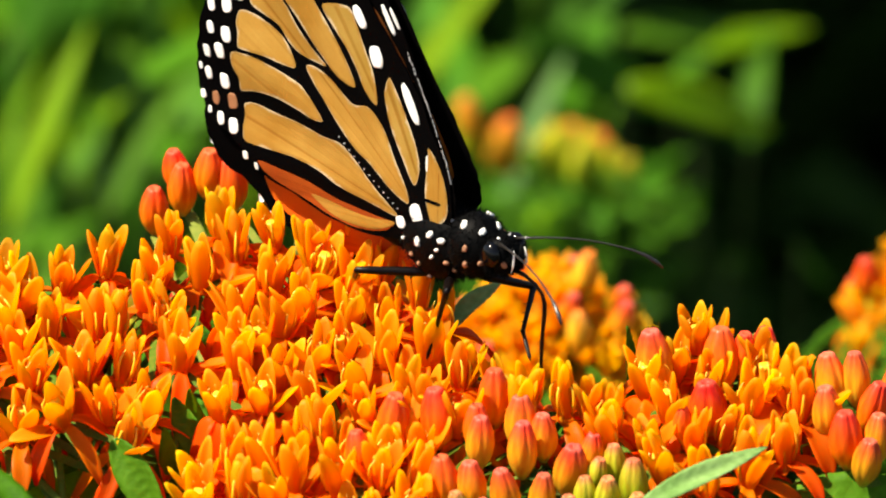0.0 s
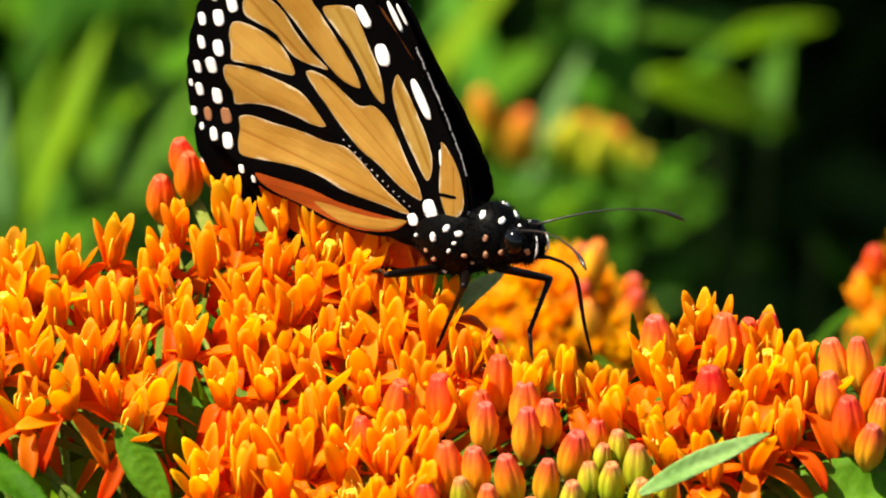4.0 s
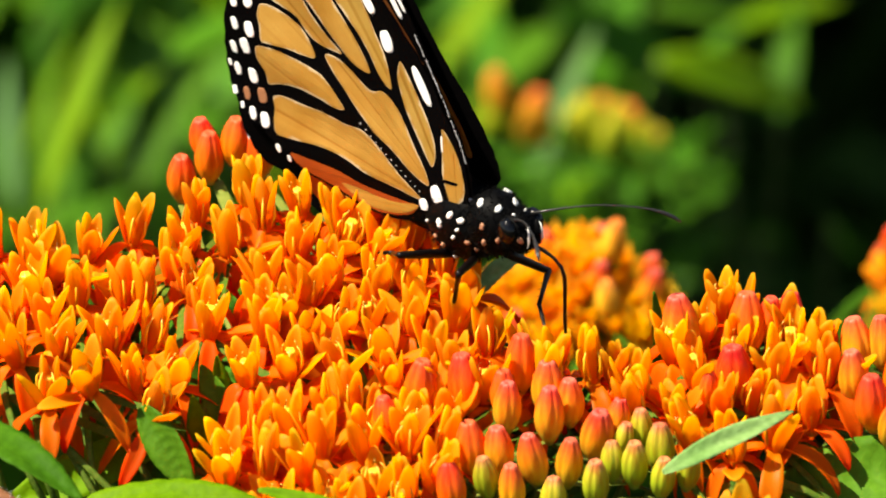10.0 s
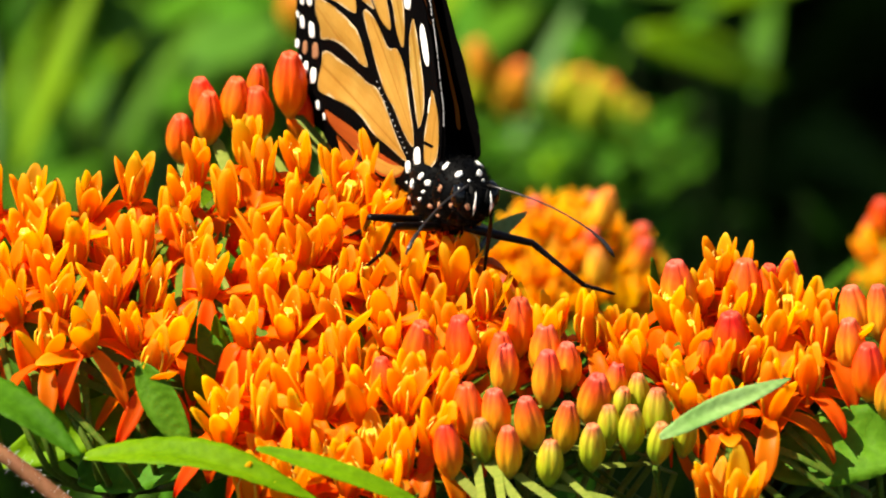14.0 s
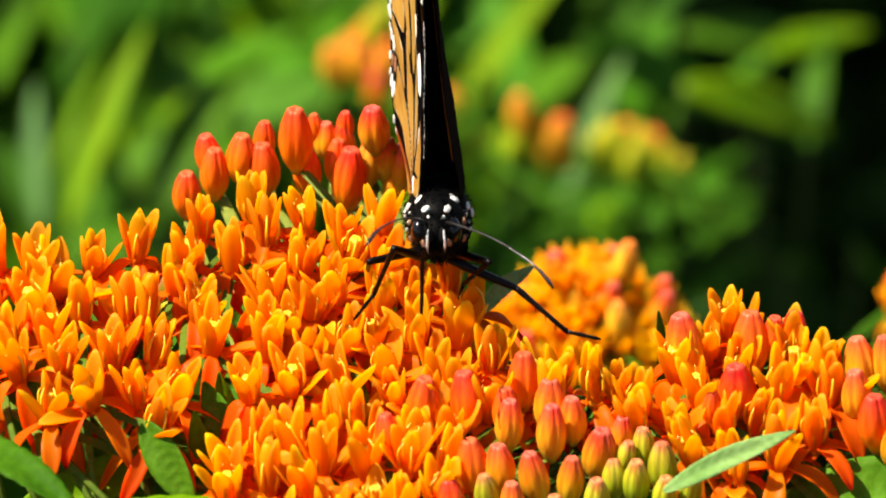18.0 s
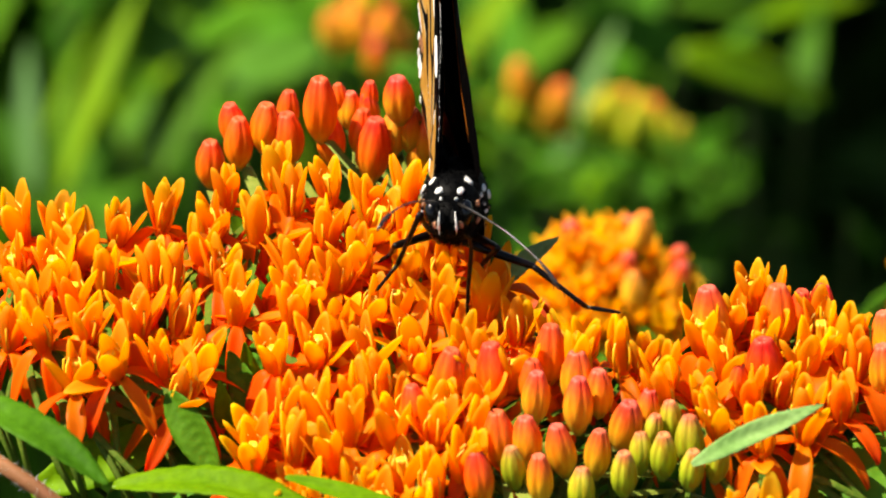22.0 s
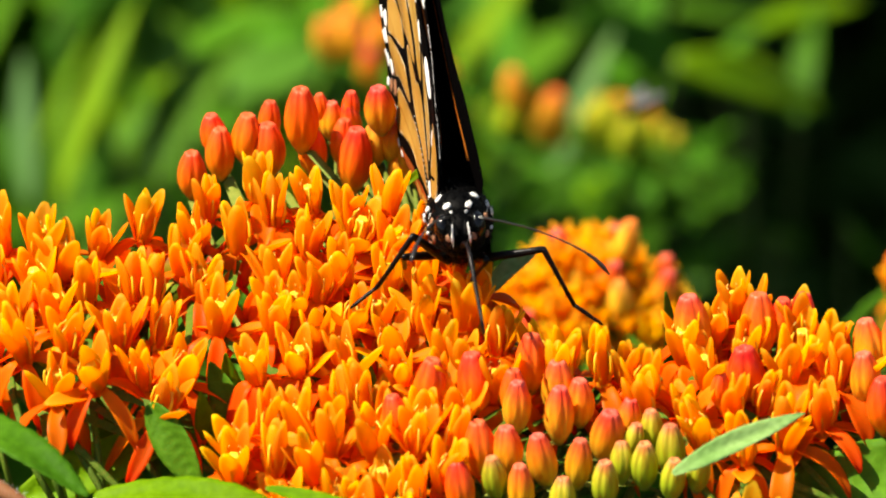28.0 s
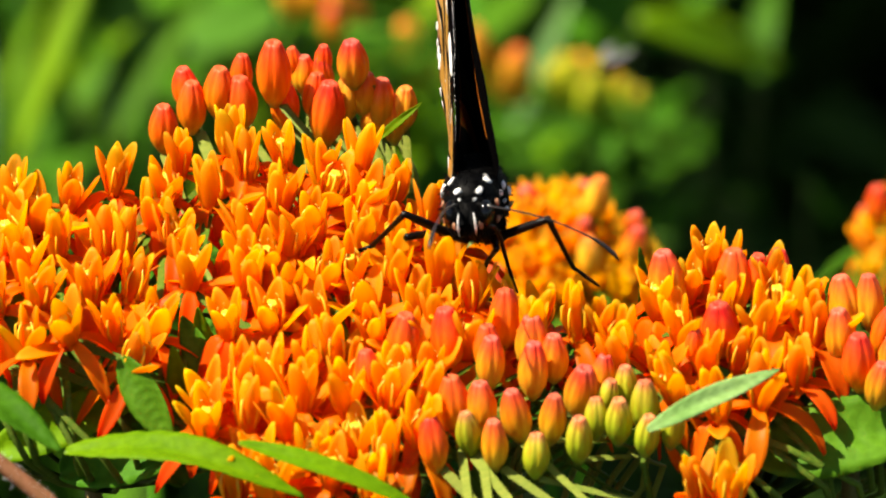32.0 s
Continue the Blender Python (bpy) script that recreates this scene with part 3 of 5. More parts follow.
BUDS_RIGHT = [(24.1, 1.2, "o", 1.32), (31.6, 1, "r", 1.32), (30, -5.8, "r", 1.22), (34.1, 1.5, "r", 0.9), (36.4, 2, "r", 0.9), (40.6, -1.5, "r", 0.75), (27.1, -8.1, "r", 0.7)]
BUDS_EDGE = [(43.9, -1.9, "o", 1.1), (43.3, -6.1, "o", 1.12), (45.3, -10.2, "r", 1.15), (46.7, -2.2, "o", 1), (48.4, -6.1, "r", 1), (47.5, -13.1, "o", 1), (48.8, -10, "o", 1), (51, -3.8, "o", 1)]
BUDS_BACK = [(-33.5, 37.4, -5.5, "r", 1.02), (-30.9, 37.4, -0.3, "r", 0.95), (-30.1, 35.4, -2, "r", 1.1), (-27, 35.4, 0, "r", 1.08), (-24.5, 35.4, -1.4, "r", 1.18), (-24.5, 41.4, -0.4, "r", 0.8), (-20.6, 35.4, 1.8, "r", 1.25), (-19.4, 37.4, -2.6, "r", 1), (-17.3, 41.4, -0.3, "o", 0.85), (-15.1, 41.4, -1, "o", 0.85), (-15.9, 37.4, -1.6, "r", 0.9), (-14.5, 35.4, -3.2, "r", 1.22), (-11.5, 35.4, 3.4, "o", 1.1), (-10.1, 37.4, -1.2, "o", 1), (-12.2, 37.4, -1.8, "y", 0.9), (-15, 41.4, 1.3, "r", 0.65), (-18.5, 41.4, 1.3, "r", 0.6), (-13.2, 37.4, -2.8, "y", 0.8), (-8.3, 37.4, -2.5, "o", 1.05), (-7, 37.4, -4.6, "o", 0.95), (-5.6, 37.4, -3.2, "y", 0.9), (-9.3, 37.4, -4.6, "y", 0.85)]


def build_buds():
    rnd = random.Random(23)
    node = Vector((9, -17, -42)) * MM
    plant = head_plant("milkweed_stem", node, "cluster of closed red and green milkweed buds on pale stalks")
    for x, y, k, s in BUDS_FRONT:
        c = Vector((x, y, bed(x, y) + 0.5)) * MM
        ax = axis_of(c, node, rnd, 1.5)
        bud(plant, node, c - ax * 2.8 * s * MM, ax, node, rnd, k, s, PEDICEL_PALE if y < -12 else None)
    plant, node = PLANTS[4]
    for x, y, k, s in BUDS_RIGHT:
        c = Vector((x, y, bed(x, y))) * MM
        ax = axis_of(c, node, rnd, 1.4)
        bud(plant, node, c - ax * 2.8 * s * MM, ax, node, rnd, k, s)
    node = Vector((44.5, -9.5, -25.5)) * MM
    edge = head_plant("milkweed_stem", node, "open spray of orange-red buds on long green stalks")
    for x, y, k, s in BUDS_EDGE:
        c = Vector((x, y, bed(x, y))) * MM
        ax = axis_of(c, node, rnd, 1.2)
        bud(edge, node, c - ax * 2.8 * s * MM, ax, node, rnd, k, s)
    node = Vector((-20, 42, -75)) * MM
    back = head_plant("milkweed_stem", node, "upright cluster of closed red-orange milkweed buds")
    for x, y, z, k, s in BUDS_BACK:
        c = Vector((x, y, z)) * MM
        ax = axis_of(c, node, rnd, 1.9)
        bud(back, node, c - ax * 2.8 * s * MM, ax, node, rnd, k, s, PEDICEL_PALE)
    return edge, back


EDGE, BACK = build_buds()


def build_near_leaves():
    mm = lambda *v: Vector(v) * MM
    front, fo = PLANTS[3]
    right, ro = PLANTS[4]
    left, lo = PLANTS[0]
    mid, mo = PLANTS[2]
    leaf(right, ro, mm(21.5, -26.5, -16.0), mm(36.3, -16.0, -13.3), 2.7 * MM, LEAF_PALE, (-0.3, -0.8, 0.7), 0.3, 0.06, rows=60)
    leaf(left, lo, mm(-57.4, -24.0, -8.8), mm(-42.2, -33.0, -15.5), 5.0 * MM, LEAF_DEEP, (0.5, -0.55, 0.7), 0.25, 0.08, rows=60)
    leaf(left, lo, mm(-42.3, -24.5, -19.3), mm(-16, -30.3, -22.2), 5.2 * MM, LEAF_BRIGHT, (-0.1, -0.25, 1), 0.35, 0.2, rows=60)
    leaf(left, lo, mm(-36.6, -9.0, -14.6), mm(-30.6, -14.0, -23.3), 4.3 * MM, LEAF, (-0.4, -0.7, 0.5), 0.3, 0.05, rows=60)
    leaf(front, fo, mm(-23, -32, -15.0), mm(-2, -34.6, -22.5), 2.6 * MM, LEAF_BRIGHT, (0, -0.5, 1), 0.3, 0.12, rows=60)
    leaf(right, ro, mm(21.3, 9.1, -19.5), mm(21.2, 9.1, -9.0), 2.4 * MM, LEAF, (0.8, -0.6, 0.1), 0.4, 0.02, rows=60)
    leaf(mid, mo, mm(0.6, 25.5, -16.1), mm(7.1, 27.5, -10.8), 3.0 * MM, LEAF_PALE, (-0.6, -0.5, 0.7), 0.3, 0.08, rows=60)
    back, bo = BACK, BACK.location
    leaf(back, bo, mm(-9.2, 23.0, -1.8), mm(-3.4, 24.8, 2.5), 1.0 * MM, LEAF_BRIGHT, (0.2, -0.8, 0.5), 0.3, 0.05, rows=60)
    leaf(right, ro, mm(33.5, -12.5, -25.5), mm(56, -11.5, -21.3), 9 * MM, LEAF, (0, -0.75, 0.65), 0.2, 0.1, rows=60)
    leaf(left, lo, mm(-52.5, -7.7, -27.6), mm(-31.5, -4.6, -19.0), 5.5 * MM, LEAF_BRIGHT, (0, -0.8, 0.6), 0.2, 0.06, rows=60)
    leaf(left, lo, mm(-30, -7.0, -31), mm(-38.5, -3.4, -20.4), 5.5 * MM, LEAF, (0.2, -0.8, 0.6), 0.2, 0.06, rows=60)
    leaf(left, lo, mm(-36.4, 4.0, -31.8), mm(-38.2, 2.0, -19.7), 4.6 * MM, LEAF_BRIGHT, (0, -0.8, 0.6), 0.2, 0.06, rows=60)
    leaf(left, lo, mm(-26.8, -4.0, -20.0), mm(-30.2, -1.0, -13.0), 3.4 * MM, LEAF, (-0.3, -0.8, 0.5), 0.25, 0.05, rows=60)
    leaf(left, lo, mm(-48.0, 2.0, -16.2), mm(-49.5, 4.0, -11.3), 2.6 * MM, LEAF_BRIGHT, (-0.2, -0.9, 0.4), 0.25, 0.05, rows=60)
    leaf(left, lo, mm(-43.5, 5.0, -19.6), mm(-41.5, 7.0, -13.5), 4.2 * MM, LEAF, (0.2, -0.9, 0.4), 0.25, 0.05, rows=60)
    leaf(left, lo, mm(-41.4, 2.0, -30.9), mm(-42.5, 3.0, -23.6), 4.6 * MM, LEAF_DEEP, (0.2, -0.9, 0.4), 0.25, 0.05, rows=60)
    for x, y in GAPS:
        z = bed(x, y)
        leaf(left, lo, mm(x + 1.5, y + 3.0, z - 13), mm(x - 0.8, y - 0.6, z - 0.2), 3.4 * MM, LEAF_BRIGHT, (-0.3, -0.9, 0.4), 0.3, 0.05, rows=60)
    bm = bmesh.new()
    ends = [mm(-57, -28.6, -12.8), mm(-50, -31.6, -16.6), mm(-44, -34.2, -20.6), mm(-36, -38, -27)]
    tube(bm, [e - lo for e in ends], [0.85 * MM, 0.9 * MM, 0.95 * MM, 1.0 * MM], 10)
    part("side_stem", bm, RED_STEM, left, "reddish hairy side stem")
    bm = bmesh.new()
    rnd = random.Random(3)
    for _ in range(260):
        k = rnd.randrange(3)
        p = ends[k].lerp(ends[k + 1], rnd.random()) - lo
        v = Vector((rnd.gauss(0, 1), rnd.gauss(0, 1), rnd.gauss(0, 1))).normalized()
        tube(bm, [p + v * 0.8 * MM, p + v * rnd.uniform(1.2, 1.7) * MM], [0.03 * MM, 0.01 * MM], 3)
    tagged(part("stem_hair", bm, WHITE, left), kind="stuff")
    leaf(left, lo, mm(-44, -6, -30), mm(-24, -8, -24), 9 * MM, LEAF, (0, -0.6, 0.8), 0.2, 0.1, rows=60)


build_near_leaves()


# ---- the butterfly ----
def smooth_loop(pts, n=6):
    """A closed Catmull-Rom curve through outline points."""
    out = []
    k = len(pts)
    for i in range(k):
        p0, p1, p2, p3 = (Vector((*pts[(i + d - 1) % k], 0)) for d in range(4))
        for s in range(n):
            t = s / n
            out.append(0.5 * (2 * p1 + (p2 - p0) * t + (2 * p0 - 5 * p1 + 4 * p2 - p3) * t * t + (3 * p1 - p0 - 3 * p2 + p3) * t ** 3))
    return out


def inset(loop, d):
    c = sum(loop, Vector()) / len(loop)
    out = []
    n = len(loop)
    area = sum(loop[i].x * loop[(i + 1) % n].y - loop[(i + 1) % n].x * loop[i].y for i in range(n))
    sgn = 1 if area > 0 else -1
    for i in range(n):
        tg = (loop[(i + 1) % n] - loop[i - 1]).normalized()
        nrm = Vector((-tg.y, tg.x, 0)) * sgn
        dd = min(d, (loop[i] - c).length * 0.5)
        out.append(loop[i] + nrm * dd * (0.7 + 0.9 * abs(noise.noise(Vector((loop[i].x * 2.2, loop[i].y * 2.2, 5))))))
    return out


def wing_point(p, off, side):
    """A point of the wing's drawing (forward, up), flat in the xz plane."""
    return Vector((p.x, side * off, p.y)) * MM


EDGE_Z = [0, 3, 6.5, 9.2, 13.2, 17, 19.6, 24, 29, 36, 42, 46]
EDGE_X = [2.0, 2.3, 2.0, 1.2, -0.4, -2.2, -3.4, -5.2, -7.8, -12.0, -16.5, -20]


def wing_bend(bm, side, spread):
    """Split long edges, then curve the flat wing: it stands off the back at its root, closes towards the margin, is lightly pleated,
    and the forewing's front edge flares outwards."""
    bmesh.ops.triangulate(bm, faces=[f for f in bm.faces if len(f.verts) > 4])
    for _ in range(6):
        long = [e for e in bm.edges if e.calc_length() > 1.5 * MM]
        if not long:
            break
        bmesh.ops.subdivide_edges(bm, edges=long, cuts=1)
        bmesh.ops.triangulate(bm, faces=[f for f in bm.faces if len(f.verts) > 3])
    for v in bm.verts:
        x, z = v.co.x / MM + 1, v.co.z / MM - 2
        d = math.hypot(x, z)
        y = spread + 2.9 * math.exp(-d / 19)
        if spread < 0.1:
            back = max(0.0, float(np.interp(z + 2, EDGE_Z, EDGE_X)) - x + 1)
            y -= min(0.9, y * 0.5) * (1 - math.exp(-back / 1.7))
        y += 0.26 * min(1, d / 24) ** 2 * math.sin(16 * math.atan2(z, -x))
        v.co.y += side * y * MM


def wing_plate(outline, side, name, parent, spread):
    bm = bmesh.new()
    loop = smooth_loop(outline, 5)
    n = len(loop)
    for i in range(n):
        loop[i] = loop[i] + Vector((0.12 * math.sin(i * 1.3), 0, 0))
    for off in (0.03, -0.03):
        vs = [bm.verts.new(wing_point(p, off, side)) for p in loop]
        bm.faces.new(vs if off > 0 else vs[::-1])
    bm.verts.ensure_lookup_table()
    for i in range(n):
        bm.faces.new((bm.verts[i], bm.verts[(i + 1) % n], bm.verts[n + (i + 1) % n], bm.verts[n + i]))
    wing_bend(bm, side, spread)
    bmesh.ops.recalc_face_normals(bm, faces=bm.faces[:])
    # borders and veins are black; inner faces too, as painted shade between wings
    return part(name, bm, WING_BLACK, parent, "black-bordered wing with black veins", None, smooth=False)


def wing_cell(pts, side, parent, mat, spread, grow=0.02, rim=0.15, faces=(0.09,)):
    bm = bmesh.new()
    outer = inset(smooth_loop(pts, 8), -grow)
    loops = [outer, inset(outer, rim), inset(outer, rim * 2.6)]
    n = len(outer)
    for off in faces:
        rings = [[bm.verts.new(wing_point(p, off * k, side)) for p in lp] for lp, k in zip(loops, (1, 1.06, 1.1))]
        for r, (a, b) in enumerate(zip(rings, rings[1:])):
            for i in range(n):
                j = (i + 1) % n
                bm.faces.new((a[i], a[j], b[j], b[i])).material_index = r + 1
        bm.faces.new(rings[-1]).material_index = 0
    wing_bend(bm, side, spread)
    return part("cell", bm, [mat] + ([PALE_EDGE, SOFT_EDGE] if rim > 0.1 else [mat, mat]), parent, "", None, smooth=False)


def wing_spot(x, z, a, b, turn, side, parent, mat, spread):
    bm = bmesh.new()
    ring = []
    for k in range(14):
        t = 2 * math.pi * k / 14
        q = abs(math.cos(t)) ** 0.7 * math.copysign(1, math.cos(t)) * a, abs(math.sin(t)) ** 0.7 * math.copysign(1, math.sin(t)) * b
        wob = 1 + 0.12 * noise.noise(Vector((x + k, z, 1)))
        ring.append(Vector((x + (q[0] * math.cos(turn) - q[1] * math.sin(turn)) * wob, z + (q[0] * math.sin(turn) + q[1] * math.cos(turn)) * wob, 0)))
    low = [bm.verts.new(wing_point(p, 0.03, side)) for p in ring]
    c = Vector((x, z, 0))
    high = [bm.verts.new(wing_point(c + (p - c) * 0.88, 0.125, side)) for p in ring]
    for i in range(14):
        bm.faces.new((low[i], low[(i + 1) % 14], high[(i + 1) % 14], high[i]))
    bm.faces.new(high)
    wing_bend(bm, side, spread)
    return part("spot", bm, mat, parent, "", None, smooth=False)


HIND_OUTLINE = [(-32.5, 25.8), (-34.1, 22.5), (-35.4, 18.4), (-36.1, 15.5), (-36.4, 12.9), (-35.9, 10.3), (-34.3, 7.5), (-32, 6.5), (-29.6, 4.5), (-26.9, 2), (-22.9, 0.7), (-18.9, -0.7), (-15.3, -1.4), (-11.1, -1.8), (-6.3, -1.3), (-2, -0.6), (1.4, 1.6), (1.7, 5), (1.2, 8), (-1, 12.8), (-3.3, 17.4), (-5.5, 21), (-8.4, 25.2), (-11, 29), (-14.2, 32.5), (-19, 35), (-25, 34.5), (-29.5, 31.5)]
FORE_OUTLINE = [(-3, 1.6), (0.5, 1.4), (2, 3), (2.2, 5), (2, 6.5), (1.2, 9.2), (-0.4, 13.2), (-2.2, 17), (-3.4, 19.6), (-5.2, 24), (-7.8, 29), (-12, 36), (-16.5, 42), (-20, 45), (-23.4, 45.6), (-25.4, 43.5), (-25.6, 39.5), (-24.6, 34), (-22, 26), (-17, 16), (-10, 7)]
HIND_CELLS = [
    ("b", [(-19.6, 16.7), (-18.5, 17.1), (-16, 16.2), (-12.6, 13.8), (-10.3, 13.9), (-8.5, 12.5), (-7.3, 10.6), (-6, 7.8), (-4.6, 5.1), (-4.3, 3.5), (-5.4, 3.6), (-7.5, 4.7), (-10.1, 6.8), (-12.7, 8.5), (-15.2, 11), (-17.1, 13.3), (-18.6, 15)]),
    ("y", [(-7.8, 16), (-6.9, 17.9), (-6.1, 17.1), (-4.8, 14.5), (-3.3, 11.1), (-2.6, 8.5), (-2.8, 6.7), (-3.4, 5.8), (-4.1, 6.5), (-5.5, 9), (-6.8, 11.6), (-7.5, 13.8)]),
    ("b", [(-1.4, 10.6), (-0.3, 9.6), (0.9, 7.1), (1.4, 4.4), (1.1, 2.6), (-0, 1.8), (-0.9, 2), (-1.6, 3.7), (-1.9, 5.4), (-1.7, 7.7), (-1.5, 9.5)]),
    ("y", [(-16.5, 24.6), (-15.3, 25.2), (-12.6, 25.1), (-11.6, 23.3), (-10.5, 20.7), (-9.3, 17.9), (-8.8, 14.5), (-9.5, 14.4), (-10.8, 15.9), (-11.7, 17.8), (-13.2, 20.2), (-14.9, 22.3)]),
    ("b", [(-22.9, 25.8), (-21.4, 27.1), (-18.7, 26.7), (-17.5, 25.2), (-15.8, 22.9), (-13.9, 20.1), (-12.5, 17.7), (-11.9, 15.8), (-13.5, 16), (-15, 16.8), (-16.5, 18.2), (-18.4, 20.3), (-20.3, 22.6), (-22, 24.5)]),
    ("b", [(-27.1, 25.4), (-25.7, 26.2), (-23.7, 25.3), (-21.8, 23.9), (-20.4, 21.7), (-18.4, 19.4), (-16.2, 17.5), (-18.5, 17.6), (-20.7, 18.2), (-22.2, 19.4), (-23.4, 20.9), (-25.4, 21.8), (-27.2, 22.6), (-27.7, 23.7)]),
    ("b", [(-29.1, 21.9), (-27.3, 21.9), (-24.9, 21), (-22.9, 19.8), (-21.6, 18.1), (-21.1, 16.3), (-23.1, 16.4), (-25.6, 16.9), (-28.1, 17.1), (-29.5, 17.4), (-29.5, 19.1), (-29.7, 20.4)]),
    ("b", [(-30.5, 16.7), (-27.6, 16.7), (-24.1, 15.9), (-20.9, 14.8), (-19.4, 13.7), (-17.9, 12), (-17.1, 10.7), (-18.8, 10.6), (-21.3, 11.4), (-24.3, 12.1), (-27.4, 12.2), (-29.8, 11.9), (-30, 13.4), (-30.8, 14.9)]),
    ("b", [(-29.5, 10.4), (-27.8, 10.8), (-24.4, 10.2), (-20.8, 9.7), (-17.5, 8.9), (-14.7, 8.6), (-12.7, 7.2), (-10.2, 4.7), (-7.6, 2.8), (-6.3, 1.8), (-7, 1.4), (-10.8, 2.2), (-13.9, 2.8), (-16, 3.4), (-18.5, 4.5), (-22.1, 5.3), (-26.2, 5.6), (-29.3, 5.9), (-29.8, 7.3), (-29.5, 9)]),
    ("u", [(-27.6, 4), (-24.8, 3.7), (-20.2, 2.9), (-16.6, 1.8), (-13, 1.2), (-8.8, 0.8), (-6.7, 0.6), (-8.9, -0.9), (-13.2, -1.4), (-17.3, -0.8), (-21.4, 0.5), (-24.9, 1.6), (-26.9, 2.7)]),
    ("b", [(-23.5, 31.0), (-20.5, 30.6), (-18.6, 29.2), (-19.4, 28.4), (-22.0, 28.6), (-25.2, 28.8), (-26.0, 30.0)]),
    ("y", [(-17.2, 29.0), (-14.6, 29.4), (-13.0, 27.4), (-14.6, 26.6), (-17.0, 27.0)]),
]
RUMP_STREAK = [(-19.8, 1.2), (-17.2, 1.1), (-14.1, 0.6), (-10.9, 0.4), (-7.7, 0.7), (-6.8, 0.5), (-9.4, -0.7), (-13.1, -1), (-16.8, -0.5)]
FORE_CELLS = [
    ("o", [(-10.3, 26.2), (-8.4, 25.3), (-6.3, 22.1), (-3.7, 17.9), (-4.5, 18.2), (-6.1, 20.2), (-8, 22.3)]),
    ("o", [(-15.5, 33.5), (-12.2, 30.0), (-11.4, 27.8), (-14.0, 28.5), (-18.0, 33.0)]),
]
INNER_STREAK = [(-0.9, 6.0), (-1.2, 8.8), (-2.6, 12.8), (-4.4, 16.6), (-7.2, 22.2), (-10.6, 28.6), (-11.0, 28.4), (-7.7, 22.0), (-5.0, 16.4), (-3.2, 12.6), (-1.9, 8.6), (-1.7, 6.0)]
HIND_SPOTS = [(-29.8, 29.4), (-28.4, 28), (-26.2, 32.4), (-24.8, 31.6), (-31.5, 24.9), (-29.1, 23.9), (-33.2, 21.9), (-31, 22.2), (-33.5, 19.1), (-31.2, 18.6), (-34.5, 16), (-32.5, 16.4), (-34.7, 13.2), (-32.3, 12.6), (-33.8, 10.3), (-31.3, 10.3), (-33.1, 8), (-31.2, 7.4), (-35.8, 13.9), (-35.7, 10.5), (-34.7, 8.8), (-29.5, 4.2), (-28, 3.1)]
TAN_SPOTS = {14, 15}
SMALL_SPOTS = {18, 19, 20, 21, 22}
FRONT_SPOTS = [(-11.1, 24.2, 0.75, 1.45, 0.5), (-8.8, 19.9, 1.0, 1.35, 0.2), (-3.9, 15.2, 0.55, 2.5, 0.42), (-14.6, 27.4, 0.9, 0.7, 0.3), (-18.0, 27.3, 0.8, 0.5, 0.2), (-1.6, 8.7, 0.14, 1.0, 0.0)]
FORE_SPOTS = [(-6.9, 24.6, 0.35, 1.9, 0.45), (-5.9, 24.9, 0.22, 1.4, 0.45), (-10.6, 27.4, 0.6, 1.3, 0.5), (-15.0, 36.5, 0.7, 1.2, 0.6), (-18.5, 37.5, 0.8, 1.2, 0.6), (-20.0, 41.0, 0.6, 0.8, 0.4), (-23.6, 41.0, 0.5, 0.7, 0.0), (-24.0, 37.5, 0.5, 0.7, 0.0), (-22.8, 34.0, 0.5, 0.8, 0.0)]
BASE_SPOTS = [(-3.3, 2.4, 0.95, 1.25, 0.3), (-5.9, 0.9, 0.75, 0.75, 0.2)]
SPUR = (-0.8, 4.4)
INNER_FIELD = [(-27.6, 4.6), (-23.0, 1.8), (-18.5, 0.2), (-14.0, -0.7), (-9.0, -0.9), (-6.0, -0.2), (-5.0, 2.0), (-9.0, 5.0), (-15.0, 8.5), (-22.0, 10.5), (-28.0, 9.5)]
CELLS = {"b": CELL, "o": CELL_ORANGE, "y": CELL_YELLOW, "u": CELL_RUST_SHADED}


